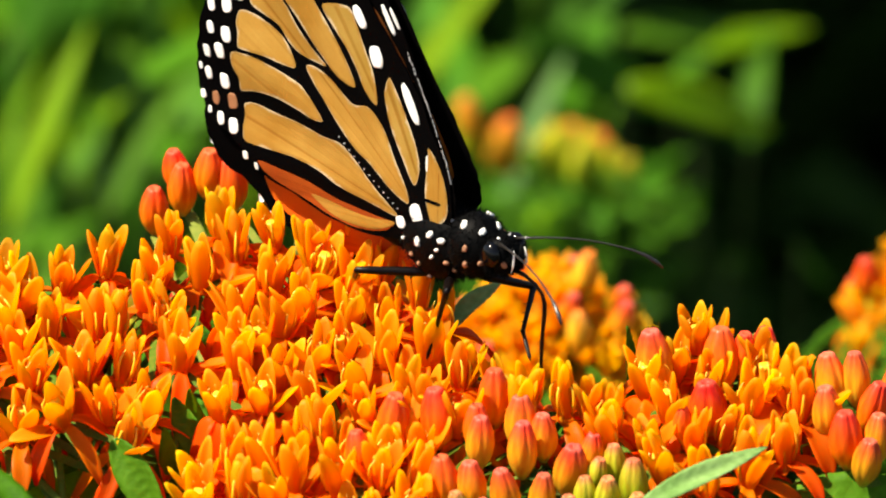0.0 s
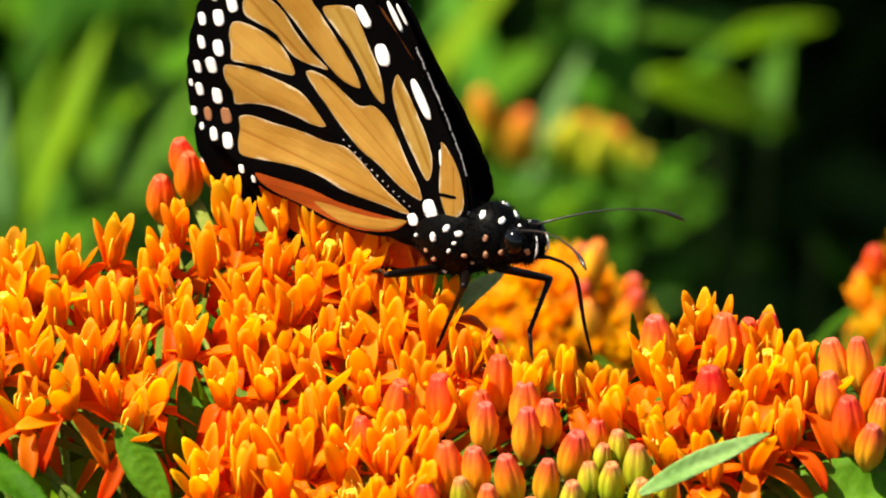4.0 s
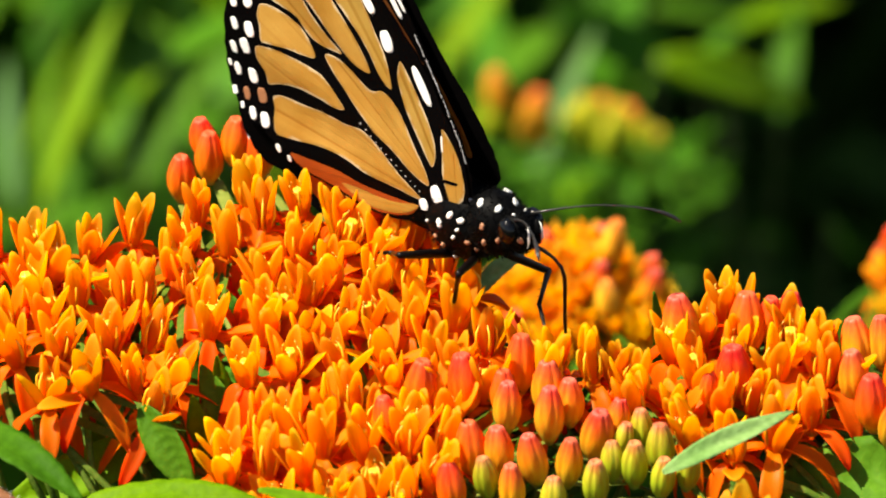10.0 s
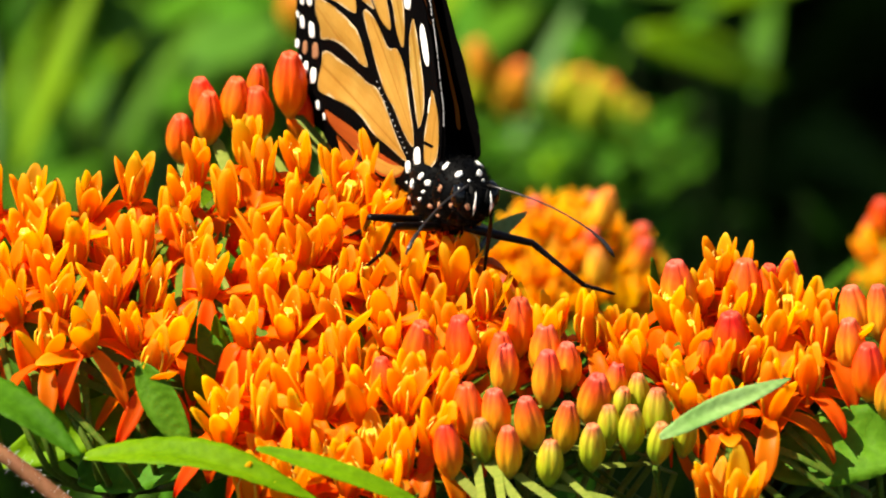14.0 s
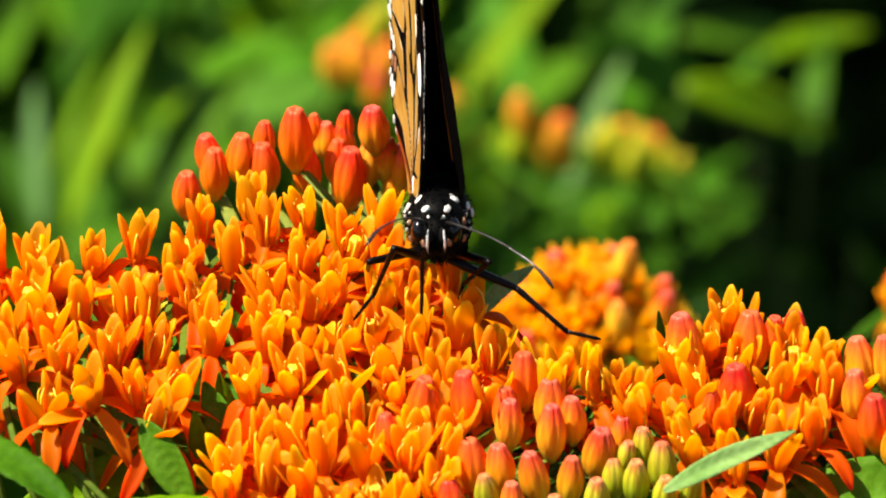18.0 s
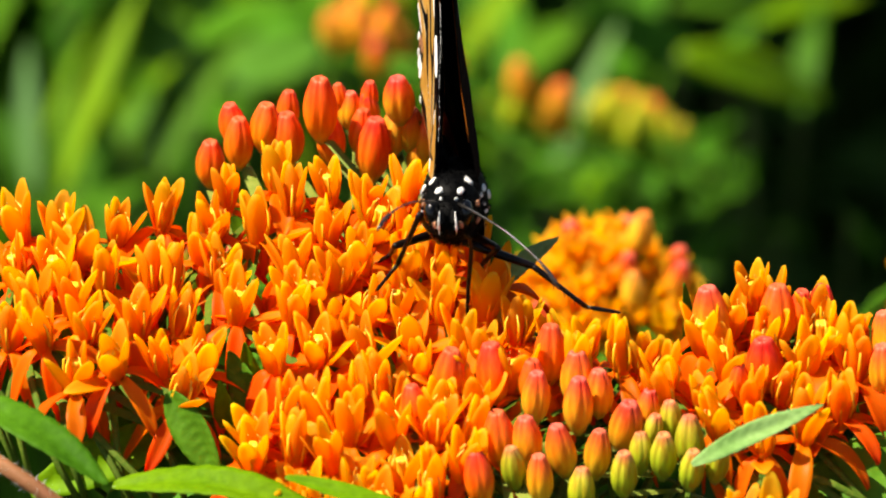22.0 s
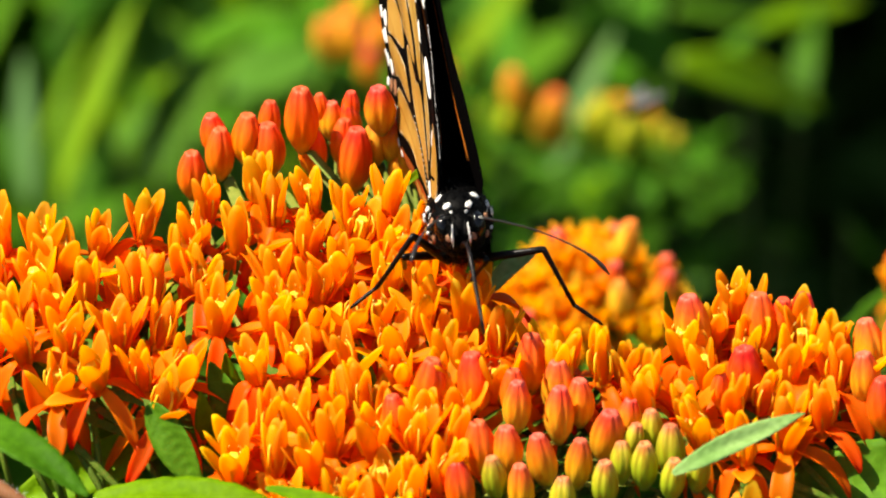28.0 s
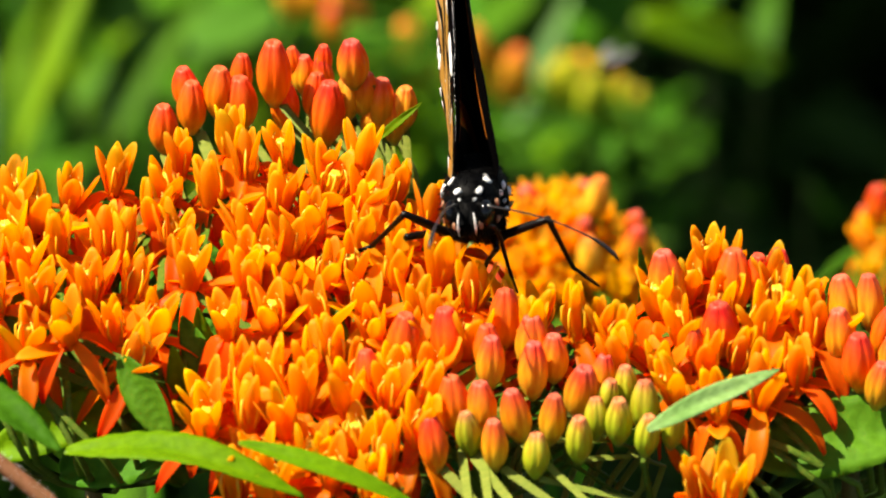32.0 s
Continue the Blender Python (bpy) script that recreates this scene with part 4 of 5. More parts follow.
def build_wings(bf):
    """Closed wings, nearly touching above the back. Side -1 is the right."""
    for side in (-1, 1):
        rnd = random.Random(61)
        fore = wing_plate(FORE_OUTLINE, side, "forewing", bf, 0.0)
        hind = wing_plate(HIND_OUTLINE, side, "hindwing", bf, 0.15)
        for k, pts in FORE_CELLS:
            wing_cell(pts, side, fore, CELLS[k], 0.0, -0.08, 0.08)
        for x, z, a, b, turn in FORE_SPOTS:
            wing_spot(x, z, a, b, turn, side, fore, WHITE, 0.0)
        wing_cell(INNER_STREAK, side, fore, CELL_STREAK, 0.0, 0.0, 0.05, (-0.09,))
        # pale scales along the forewing's front edge
        for k in range(26):
            z = 7.0 + 0.56 * k + rnd.uniform(-0.1, 0.1)
            x = float(np.interp(z, EDGE_Z, EDGE_X)) - 0.2 - rnd.uniform(0, 0.16)
            wing_spot(x, z, rnd.uniform(0.05, 0.11), rnd.uniform(0.18, 0.42), 0.42, side, fore, PALE_SCALE, 0.0)
        for k, pts in HIND_CELLS:
            wing_cell(pts, side, hind, CELLS[k], 0.15, -0.08, 0.08 if k == "u" else 0.13)
        wing_cell(INNER_FIELD, side, hind, CELL_RED, 0.15, 0.0, 0.05, (-0.09,))
        wing_cell(RUMP_STREAK, side, hind, CELL, 0.15, 0.0, 0.1, (0.15,))
        for i, (x, z) in enumerate(HIND_SPOTS):
            small = 0.55 if i in SMALL_SPOTS else 1.0
            wing_spot(x, z, (0.72 if i % 2 else 0.52) * small, (0.98 if i % 2 else 0.8) * small, 0.15, side, hind, TAN_SPOT if i in TAN_SPOTS else WHITE, 0.15)
        for x, z, a, b, turn in FRONT_SPOTS + BASE_SPOTS:
            wing_spot(x, z, a, b, turn, side, hind, WHITE, 0.15)
        wing_spot(SPUR[0], SPUR[1], 1.3, 0.2, -0.1, side, hind, WING_BLACK, 0.2)
        if side > 0:
            hind.location = Vector((0, 0, -6.0)) * MM
        # sparse white scales along the vein behind the cell
        for k in range(13):
            s = k / 12
            wing_spot(-6.2 - 8.6 * s, 2.5 + 6.9 * s - 0.4 * math.sin(3 * s), rnd.uniform(0.05, 0.1), rnd.uniform(0.05, 0.1), 0.0, side, hind, PALE_SCALE, 0.15)


# white and tan spots of one flank: forward, up, radius
BODY_SPOTS = [(-1.9, -0.4, 0.51), (-0.1, 0.8, 0.45), (1.4, 0.3, 0.45), (1.8, 2.4, 0.32), (4.4, 2.7, 0.51), (6.5, 2.1, 0.45), (7.8, 0.8, 0.32), (0.1, -1.8, 0.25), (0.9, -0.8, 0.25), (-4.9, -0.8, 0.25), (-1.9, -4.9, 0.25), (8.8, 1.7, 0.19)]
TAN_BODY_SPOTS = [(10.1, -0.9, 0.38), (6.8, -1.3, 0.38), (5.2, -1.6, 0.38), (5.4, 0.4, 0.38), (1.8, -2.3, 0.32), (2.3, -3.3, 0.25), (-3.4, -2.3, 0.25), (-2.5, -3.3, 0.25)]
BODY = [((-1.8, 0, -1.0), (6.0, 3.75, 4.9)), ((4.0, 0, -0.4), (3.7, 3.3, 3.9)), ((8.4, 0, -0.5), (2.2, 2.3, 2.4))]
# the body is turned a little against the wings
TWIST = Matrix.Translation((0, -0.4 * MM, 0)) @ Matrix.Rotation(radians(-10), 4, "Z")


def on_body(x, z, side):
    """The body's flank at forward x and height z, with its outward normal."""
    best = None
    for c, s in BODY:
        q = 1 - ((x - c[0]) / s[0]) ** 2 - ((z - c[2]) / s[2]) ** 2
        if q > 0:
            y = s[1] * math.sqrt(q)
            if best is None or y > best[0]:
                best = (y, Vector(((x - c[0]) / s[0] ** 2, y / s[1] ** 2, (z - c[2]) / s[2] ** 2)).normalized())
    if best is None:
        return None
    return Vector((x, side * best[0], z)) * MM, Vector((best[1].x, side * best[1].y, best[1].z))


def build_butterfly():
    bf = thing("butterfly", (0, 0, 0), "orange and black monarch butterfly with closed wings feeding on flowers", "butterfly")
    for name, (c, s) in zip(("thorax", "neck", "head"), BODY):
        bm = bmesh.new()
        ellipsoid(bm, [v * MM for v in c], [v * MM for v in s], 3, 0.06)
        part(name, bm, BODY_BLACK, bf, "", TWIST)
    bm = bmesh.new()
    pts = [(-4, 0, -1.6), (-8, 0, -1.2), (-12, 0, -0.2), (-16, 0, 0.8), (-20, 0, 1.6), (-22.5, 0, 2.0)]
    tube(bm, [Vector(p) * MM for p in pts], [2.0 * MM, 1.9 * MM, 1.6 * MM, 1.2 * MM, 0.9 * MM, 0.3 * MM], 14)
    part("abdomen", bm, BODY_BLACK, bf)
    # short hair over thorax and head
    rnd = random.Random(5)
    bm = bmesh.new()
    for c, s in BODY:
        for _ in range(1000):
            v = Vector((rnd.gauss(0, 1), rnd.gauss(0, 1), rnd.gauss(0, 1))).normalized()
            p = Vector((c[i] + v[i] * s[i] for i in range(3))) * MM
            nrm = Vector((v[i] / s[i] for i in range(3))).normalized()
            tip = p + (nrm * 0.8 + Vector((rnd.gauss(-0.25, 0.35), rnd.gauss(0, 0.35), rnd.gauss(-0.3, 0.35)))).normalized() * rnd.uniform(0.3, 0.75) * MM
            tube(bm, [p, p.lerp(tip, 0.6), tip], [0.045 * MM, 0.035 * MM, 0.01 * MM], 3)
    tagged(part("fur", bm, BODY_BLACK, bf, "short black body hair", TWIST), kind="stuff")
    for side in (-1, 1):
        for spots, mat in ((BODY_SPOTS, WHITE), (TAN_BODY_SPOTS, TAN_BODY)):
            for x, z, r in spots:
                hit = on_body(x, z, side)
                if not hit:
                    continue
                bm = bmesh.new()
                lathe(bm, [(r * MM, -0.2 * MM), (r * 0.95 * MM, 0.16 * MM), (r * 0.6 * MM, 0.24 * MM), (r * 0.1 * MM, 0.26 * MM)], 11, lambda a, k: 1 + 0.2 * math.sin(2 * a + x) + 0.12 * math.sin(5 * a + z))
                part("body_spot", bm, mat, bf, "", TWIST @ aim(*hit))
        bm = bmesh.new()
        ellipsoid(bm, Vector((8.6, side * 1.9, 0.1)) * MM, Vector((1.35, 0.95, 1.55)) * MM, 3)
        part("eye", bm, EYE_BLACK, bf, "glossy black compound eye", TWIST)
        bm = bmesh.new()
        tube(bm, [Vector(p) * MM for p in ((9.2, side * 0.6, -2.2), (10.3, side * 0.8, -1.6), (10.9, side * 0.75, -0.3), (10.9, side * 0.65, 1.1))], [0.35 * MM, 0.55 * MM, 0.5 * MM, 0.12 * MM], 8)
        palp = part("palp", bm, BODY_BLACK, bf, "", TWIST)
        bm = bmesh.new()
        tube(bm, [Vector(p) * MM for p in ((10.6, side * 0.95, -1.9), (11.15, side * 1.0, -1.0), (11.3, side * 0.95, 0.0), (11.2, side * 0.85, 0.9))], [0.06 * MM, 0.15 * MM, 0.12 * MM, 0.04 * MM], 7)
        part("palp_stripe", bm, WHITE, palp)
    build_wings(bf)
    moving = {}
    for side, key in ((1, "left"), (-1, "right")):
        bm = bmesh.new()
        pts = [Vector((x, 0, 1.3 * math.sin(x / 17 * 3.0) - 0.9 * (max(0, x - 13.5) / 3.5) ** 2)) * MM for x in (0, 2, 4, 6, 8, 10, 12, 13.5, 15, 16.2, 17)]
        tube(bm, pts, [v * MM for v in (0.2, 0.14, 0.11, 0.1, 0.1, 0.1, 0.11, 0.14, 0.24, 0.27, 0.12)], 8)
        moving["antenna_" + key] = part("antenna", bm, ANTENNA, bf, "thin black clubbed antenna")
    bm = bmesh.new()
    pts = [Vector((x, 0, z)) * MM for x, z in ((0, 0), (0.7, 1.2), (1.8, 2.3), (3.0, 2.9), (4.2, 2.9), (5.6, 2.5), (7.5, 1.8), (9.5, 1.1), (11.5, 0.5), (13.5, 0))]
    tube(bm, pts, [v * MM for v in (0.3, 0.24, 0.2, 0.2, 0.26, 0.27, 0.25, 0.23, 0.2, 0.14)], 8)
    moving["proboscis"] = part("proboscis", bm, PROBOSCIS, bf, "long dark uncoiled feeding tube")
    for key in LEGS:
        bm = bmesh.new()
        tube(bm, [Vector((x, 0, 0)) * MM for x in (-0.4, 1.5, 4.0, 6.5, FEMUR, FEMUR + 0.25)], [v * MM for v in (0.45, 0.56, 0.52, 0.46, 0.4, 0.22)], 8)
        fem = part("femur", bm, LEG_BLACK, bf)
        bm = bmesh.new()
        tube(bm, [Vector((x, 0, 0)) * MM for x in (-0.2, 0.5, 2.5, 5.0, TIBIA)], [v * MM for v in (0.36, 0.38, 0.31, 0.27, 0.28)], 8)
        tib = part("tibia", bm, LEG_BLACK, bf)
        for sx in (3, 4.5, 6):
            bm = bmesh.new()
            tube(bm, [Vector((sx, 0, -0.2)) * MM, Vector((sx + 0.5, 0.1, -0.7)) * MM], [0.07 * MM, 0.02 * MM], 4)
            part("spine", bm, LEG_BLACK, tib)
        bm = bmesh.new()
        c, s = math.cos(TARSUS_BEND), math.sin(TARSUS_BEND)
        pts = [Vector((TIBIA - 0.1 + k * c, 0, k * s)) * MM for k in (0, 0.8, 1.7, 2.6, 3.4, TARSUS)]
        tube(bm, pts, [v * MM for v in (0.27, 0.22, 0.25, 0.2, 0.22, 0.08)], 7)
        part("tarsus", bm, LEG_BLACK, tib)
        moving[key] = (fem, tib)
    return bf, moving


FEMUR, TIBIA, TARSUS, TARSUS_BEND = 8.0, 7.6, 4.0, radians(28)
# hips in the body's space, then knees and feet in the place's space: seconds and millimetres
LEGS = {
    "near_mid": ((1.0, -1.8, -4.9),
        [(0, 0.8, -2.7, 0.4), (2, 2.5, -3.2, 0.2), (5, 2, -2.8, -0.8), (7, -0.7, -3.1, -2.5), (8, 0, -3, -1.7), (10, -0.9, -2.8, -1.7), (12, -0.6, -2.5, -0.6), (13, -3.8, -3.3, -1), (14, -7.9, -1.5, -0.8), (17, -7.5, -0.2, 2.4), (18, -8.5, -0.2, 2.6), (19, -10.7, 0.3, 3.5), (20, -10.9, 0.6, 3.6), (21, -11.2, 0.9, 3.7), (22, -8.6, 0.2, 3), (23, -7.4, -0, 2.1), (24, -8.3, 0.4, 2.3), (27, -7.1, -0.5, 1.8), (28, -7.1, -0.2, 1.8), (29, -7.5, 3.7, 0.2), (30, -4.7, 0.9, -1.5), (31, -6.4, 4.3, -2.2), (32, -5.2, 1.8, -1.9)],
        [(0, -1.6, 1.7, -9.8), (2, -1.3, 0.3, -9.8), (5, -1, 2.6, -10.3), (7, -2.4, 2.4, -12.2), (8, -2.2, 2.9, -11.1), (10, -2.7, 2.8, -11.3), (12, -2.5, 2.2, -10.7), (13, -6.5, 6.1, -6.7), (14, -12, 5.1, -9.1), (17, -13.2, 2.1, -7.1), (18, -13.3, 2.5, -7.3), (19, -13, 1.5, -7.5), (20, -12.9, 2.5, -7.3), (21, -13.1, 2.1, -7.4), (22, -13.7, 1.6, -7), (23, -13, 2.2, -7.4), (24, -13.3, 2.2, -7.7), (27, -14.4, -1.1, -6.8), (28, -14.4, -0.6, -6.9), (29, -12.5, 7.4, -9.2), (30, -12.5, 4.8, -8.7), (31, -12.3, 9.6, -10.3), (32, -12.4, 6.7, -9.1)]),
    "far_mid": ((2.4, 1.4, -4.9),
        [(0, 10.6, 10.2, -4.5), (1, 11.1, 10, -5.2), (2, 12.3, 10.2, -4.8), (5, 11.9, 10.4, -5.5), (6, 11.8, 10.6, -5.9), (7, 10.7, 9.3, -6.6), (8, 10.6, 9.7, -6.6), (9, 9.5, 10, -7.1), (10, 9.2, 10.4, -6.8), (11, 8.4, 9.5, -6.9), (12, 7.8, 8.8, -7), (13, 7.7, 8.7, -4.5), (14, 7.2, 7.9, -4.4), (17, 6.9, 3.6, -2.8), (18, 6.2, 4, -3), (19, 3.8, 3.6, -3.8), (20, 4.3, 3.3, -4.5), (21, 0.4, -0.4, -1.8), (22, 5.4, 3.9, -3.1), (23, 6.5, 1.4, -0.8), (24, 6.5, 4.5, -2.1), (27, 7.1, 1.5, -0.3), (28, 7.4, 2.4, -1), (29, 9.5, 0.8, -0), (30, 10.8, -0.1, -0.2), (31, 10.6, 1.1, -1.3), (32, 10.8, 0.6, -2.1)],
        [(0, 10.1, 0.1, -9.5), (1, 11, 0.7, -11.6), (2, 9.7, 2.5, -12.6), (5, 9.5, 1.4, -11.9), (6, 9.6, 1.1, -11.5), (7, 8.5, -1.2, -9.9), (8, 8.9, -0.6, -11.1), (9, 8.8, -0.9, -9.9), (10, 8.8, -0.5, -9.8), (11, 7.3, -1.5, -9.3), (12, 7.9, -2.4, -8.8), (13, 17.3, 5.2, -12.5), (14, 17.1, 4.7, -11.8), (17, 16.6, 0.7, -9.9), (18, 16.2, 1.1, -10.1), (19, 14.9, 1, -10), (20, 14.9, 0.8, -10.4), (21, 14.7, -3.3, -8.6), (22, 15.2, 0.9, -9.9), (23, 14.2, -1.9, -8.6), (24, 13.8, -1.6, -8.2), (27, 14.2, -2, -8.5), (28, 14.1, 1.8, -10.1), (29, 15.1, 1, -9.8), (30, 16.5, 0.3, -10), (31, 16.1, 2.8, -11), (32, 16.7, 3.1, -11.4)]),
    "near_hind": ((-2.8, -1.8, -4.9),
        [(0, -9.5, 7.9, -1.3), (2, -5.7, 1.3, -0.3), (5, -6.7, 3, -1.6), (8, -7.5, 3.2, -2), (12, -8.4, 2.7, -1.2), (13, -9.2, 2.4, -0.9), (14, -10.9, 3.5, -1.8), (17, -10.7, 4.9, -1.6), (18, -11.4, 4.8, -1), (19, -13, 5.2, -0.8), (20, -13.6, 4.5, -0.5), (21, -13.3, 4.2, 0.3), (22, -11.4, 3.5, -2.1), (24, -8.5, 2.5, -2), (27, -8.9, 2.8, -2.3), (28, -8.2, 2.4, -1.8), (30, -5.7, 6.5, -2.2), (32, -5, 3.6, -5.4)],
        [(0, -12.1, 17.2, -7.1), (2, -9.2, 11.4, -3.9), (5, -9.3, 13.4, -5.2), (8, -10.3, 13.5, -5.7), (12, -11.4, 12.9, -5), (13, -11.9, 12.5, -5.3), (14, -13.9, 12.5, -7.9), (17, -13.5, 13.9, -7.7), (18, -13.9, 13.9, -7.2), (19, -14.7, 14.3, -7.3), (20, -15.4, 13.3, -7.3), (21, -14.8, 13.3, -6.1), (22, -14.2, 12.6, -8.2), (24, -10.9, 11.9, -7.9), (27, -11.1, 12, -8.5), (28, -10.1, 11.7, -8), (30, -8, 16.3, -7.4), (32, -7.1, 13, -11.3)]),
    "far_hind": ((-1.5, 1.5, -4.9),
        [(0, 4.5, 16.2, -4.3), (12, 2.5, 15.9, -6.3), (14, 2.9, 13.8, -7.7), (17, 2.3, 1.4, 0), (18, 2.2, 2, 0), (19, 0.4, 2.7, -0.4), (20, -0.5, 1.9, -0.8), (21, -0.5, 2, -0.9), (22, 0.1, 0.9, -1.4), (24, 0.7, 0.7, -1.3), (27, 0.6, -0.2, -1.4), (28, 1, -0.1, -1.2), (30, 2.9, -0.7, -4.2), (31, 4.3, -0.9, -4.7), (32, 5.1, -1, -4.9)],
        [(0, 5.8, 5.2, -1.9), (12, 3.1, 5.1, -3.3), (14, 1, 2.9, -9.5), (17, 0.2, 8.1, -8.8), (18, -1.7, 8.4, -8.5), (19, -2.2, 9.5, -9.1), (20, -2.2, 9.6, -8.9), (21, -2.4, 9.8, -8.9), (22, -1.9, 8.6, -9.4), (24, -2.8, 3.3, -11.7), (27, -1.4, 5.1, -11.2), (28, -1.5, 7.2, -9.5), (30, 2.1, 7.5, -11.9), (31, 2.8, 7, -12.6), (32, 3.2, 7.1, -12.6)]),
}
BUTTERFLY, MOVING = build_butterfly()

# ---- flower heads and leaves behind ----
def small_flower_mesh():
    """A whole open flower in one mesh, for heads far behind."""
    bm = bmesh.new()
    for i in range(5):
        a = 2 * math.pi * i / 5

        def hood(u, v):
            w = 1.15 * (0.42 + 0.95 * v ** 0.7) * max(0.05, 1 - v ** 3.4)
            rad = 0.75 + 1.4 * v ** 1.15 - 0.6 * w * u * u
            return Vector((rad * math.cos(a) - w * u * math.sin(a), rad * math.sin(a) + w * u * math.cos(a), 5.0 * v)) * MM

        def petal(u, v):
            w = 1.3 * math.sin(math.pi * (0.13 + 0.84 * v))
            b = a + 0.63
            rad = 0.8 + 2.2 * math.sin(math.pi * 0.5 * v)
            return Vector((rad * math.cos(b) - w * u * math.sin(b), rad * math.sin(b) + w * u * math.cos(b), 0.2 - 5.5 * v ** 1.6)) * MM

        sheet(bm, hood, 2, 4, 0.3 * MM, 0)
        sheet(bm, petal, 2, 4, 0.25 * MM, 1)
    return mesh_of(bm, "far_flower", [HOOD, HOOD])


FAR_FLOWER = small_flower_mesh()


def far_head(centre, spread, flowers, buds, label, seed, kinds="ro", size=1.0, depth=14):
    """An out-of-focus flower head: a dome of flowers with buds at its crown."""
    rnd = random.Random(seed)
    c = Vector(centre) * MM
    node = c - Vector((0, 0, (spread[2] + depth) * MM))
    plant = head_plant("milkweed_stem", node, label, "milkweed heads behind")
    for k in range(flowers + buds):
        isbud = k >= flowers
        a, r = rnd.uniform(0, 6.28), math.sqrt(rnd.random())
        h = rnd.uniform(0.0, 1.0)
        off = Vector((spread[0] * r * math.cos(a), spread[1] * r * math.sin(a), spread[2] * (1 - r * r) * (0.6 + 0.4 * h) - spread[2] * 0.5))
        if isbud:
            off.z += 2.5
        p = c + off * MM
        ax = axis_of(p, node, rnd, 0.8)
        if isbud:
            bud(plant, node, p, ax, node, rnd, rnd.choice(kinds), size, PEDICEL_GREEN)
        else:
            m = aim(p, ax, rnd.uniform(0, 6.28)) @ Matrix.Scale(size, 4)
            f = place("flower", FAR_FLOWER, plant, Matrix.Translation(-node) @ m)
            pedicel(f, node, p, m, PEDICEL_GREEN)
    return plant


far_head((12.2, 150, -68.5), (14.5, 12, 14), 150, 13, "softly seen orange milkweed head with orange-red buds", 31, "ooy")
far_head((66.5, 184, -78), (13, 12, 14), 46, 14, "soft orange milkweed head beyond a dark gap", 32)
TOP_BUDS = [(-30.0, 441.0, -141.4, "y", 1.30), (-26.5, 445.5, -142.7, "y", 1.36), (-22.7, 436.5, -144.1, "o", 1.30), (-21.2, 447.7, -143.3, "y", 1.30), (-28.2, 452.2, -143.1, "y", 1.08), (-24.0, 452.2, -146.6, "o", 1.08), (-19.2, 450.0, -147.3, "y", 1.19), (-23.4, 454.4, -139.4, "l", 1.19), (-21.6, 456.7, -138.7, "l", 1.08), (-25.4, 456.7, -141.7, "y", 0.97), (-20.2, 456.7, -142.7, "y", 0.97)]
PAIR_BUDS = [(1.2, 452.2, -155.0, "y", 1.36), (1.1, 456.7, -160.3, "l", 1.19), (7.9, 450.0, -157.0, "y", 1.46), (6.3, 456.7, -162.9, "y", 1.24), (8.7, 458.9, -163.4, "y", 1.08), (-10.5, 456.7, -155.0, "y", 1.30), (-10.0, 461.2, -160.4, "l", 1.08), (-6.0, 458.9, -162.0, "l", 1.19), (-8.0, 463.4, -164.9, "l", 0.97), (2.8, 463.4, -165.2, "l", 0.97), (-0.5, 463.4, -164.5, "l", 0.97)]
GREEN_BUDS = [(14.3, 452.2, -161.0, "l", 1.29), (17.7, 448.8, -158.4, "l", 1.29), (21.7, 454.4, -162.7, "l", 1.23), (19.6, 447.7, -162.1, "l", 1.23), (25.5, 454.4, -164.0, "l", 1.17), (28.2, 457.8, -166.7, "l", 1.12), (16.5, 458.9, -165.7, "l", 1.23), (24.2, 455.6, -167.3, "l", 1.17), (27.5, 458.9, -169.4, "l", 1.12), (18.8, 458.9, -160.5, "y", 1.00), (23.7, 461.2, -163.2, "y", 1.00), (21.7, 463.4, -163.6, "l", 1.00), (15.8, 461.2, -162.2, "l", 1.00), (26.4, 461.2, -172.1, "l", 1.00), (22.1, 463.4, -169.3, "l", 1.00)]


def far_buds(spots, label, seed, rise):
    """A far, unfocused spray of closed buds."""
    rnd = random.Random(seed)
    mid = sum((Vector(p[:3]) for p in spots), Vector()) / len(spots)
    node = (mid - Vector((0, -6, rise))) * MM
    plant = head_plant("milkweed_stem", node, label, "milkweed heads behind")
    for x, y, z, k, s in spots:
        c = Vector((x, y, z)) * MM
        ax = axis_of(c, node, rnd, 1.4)
        bud(plant, node, c - ax * 2.8 * s * MM, ax, node, rnd, k, s, PEDICEL_GREEN)


far_buds(TOP_BUDS, "distant blurred orange milkweed head", 33, 17)
far_buds(PAIR_BUDS, "distant orange buds on thin green stems", 35, 20)
far_buds(GREEN_BUDS, "distant cluster of yellow-green buds", 37, 18)
far_head((-37, 75, -38), (7, 5, 4), 0, 14, "blurred pink and green buds behind the flowers", 38, "rg", 0.9)

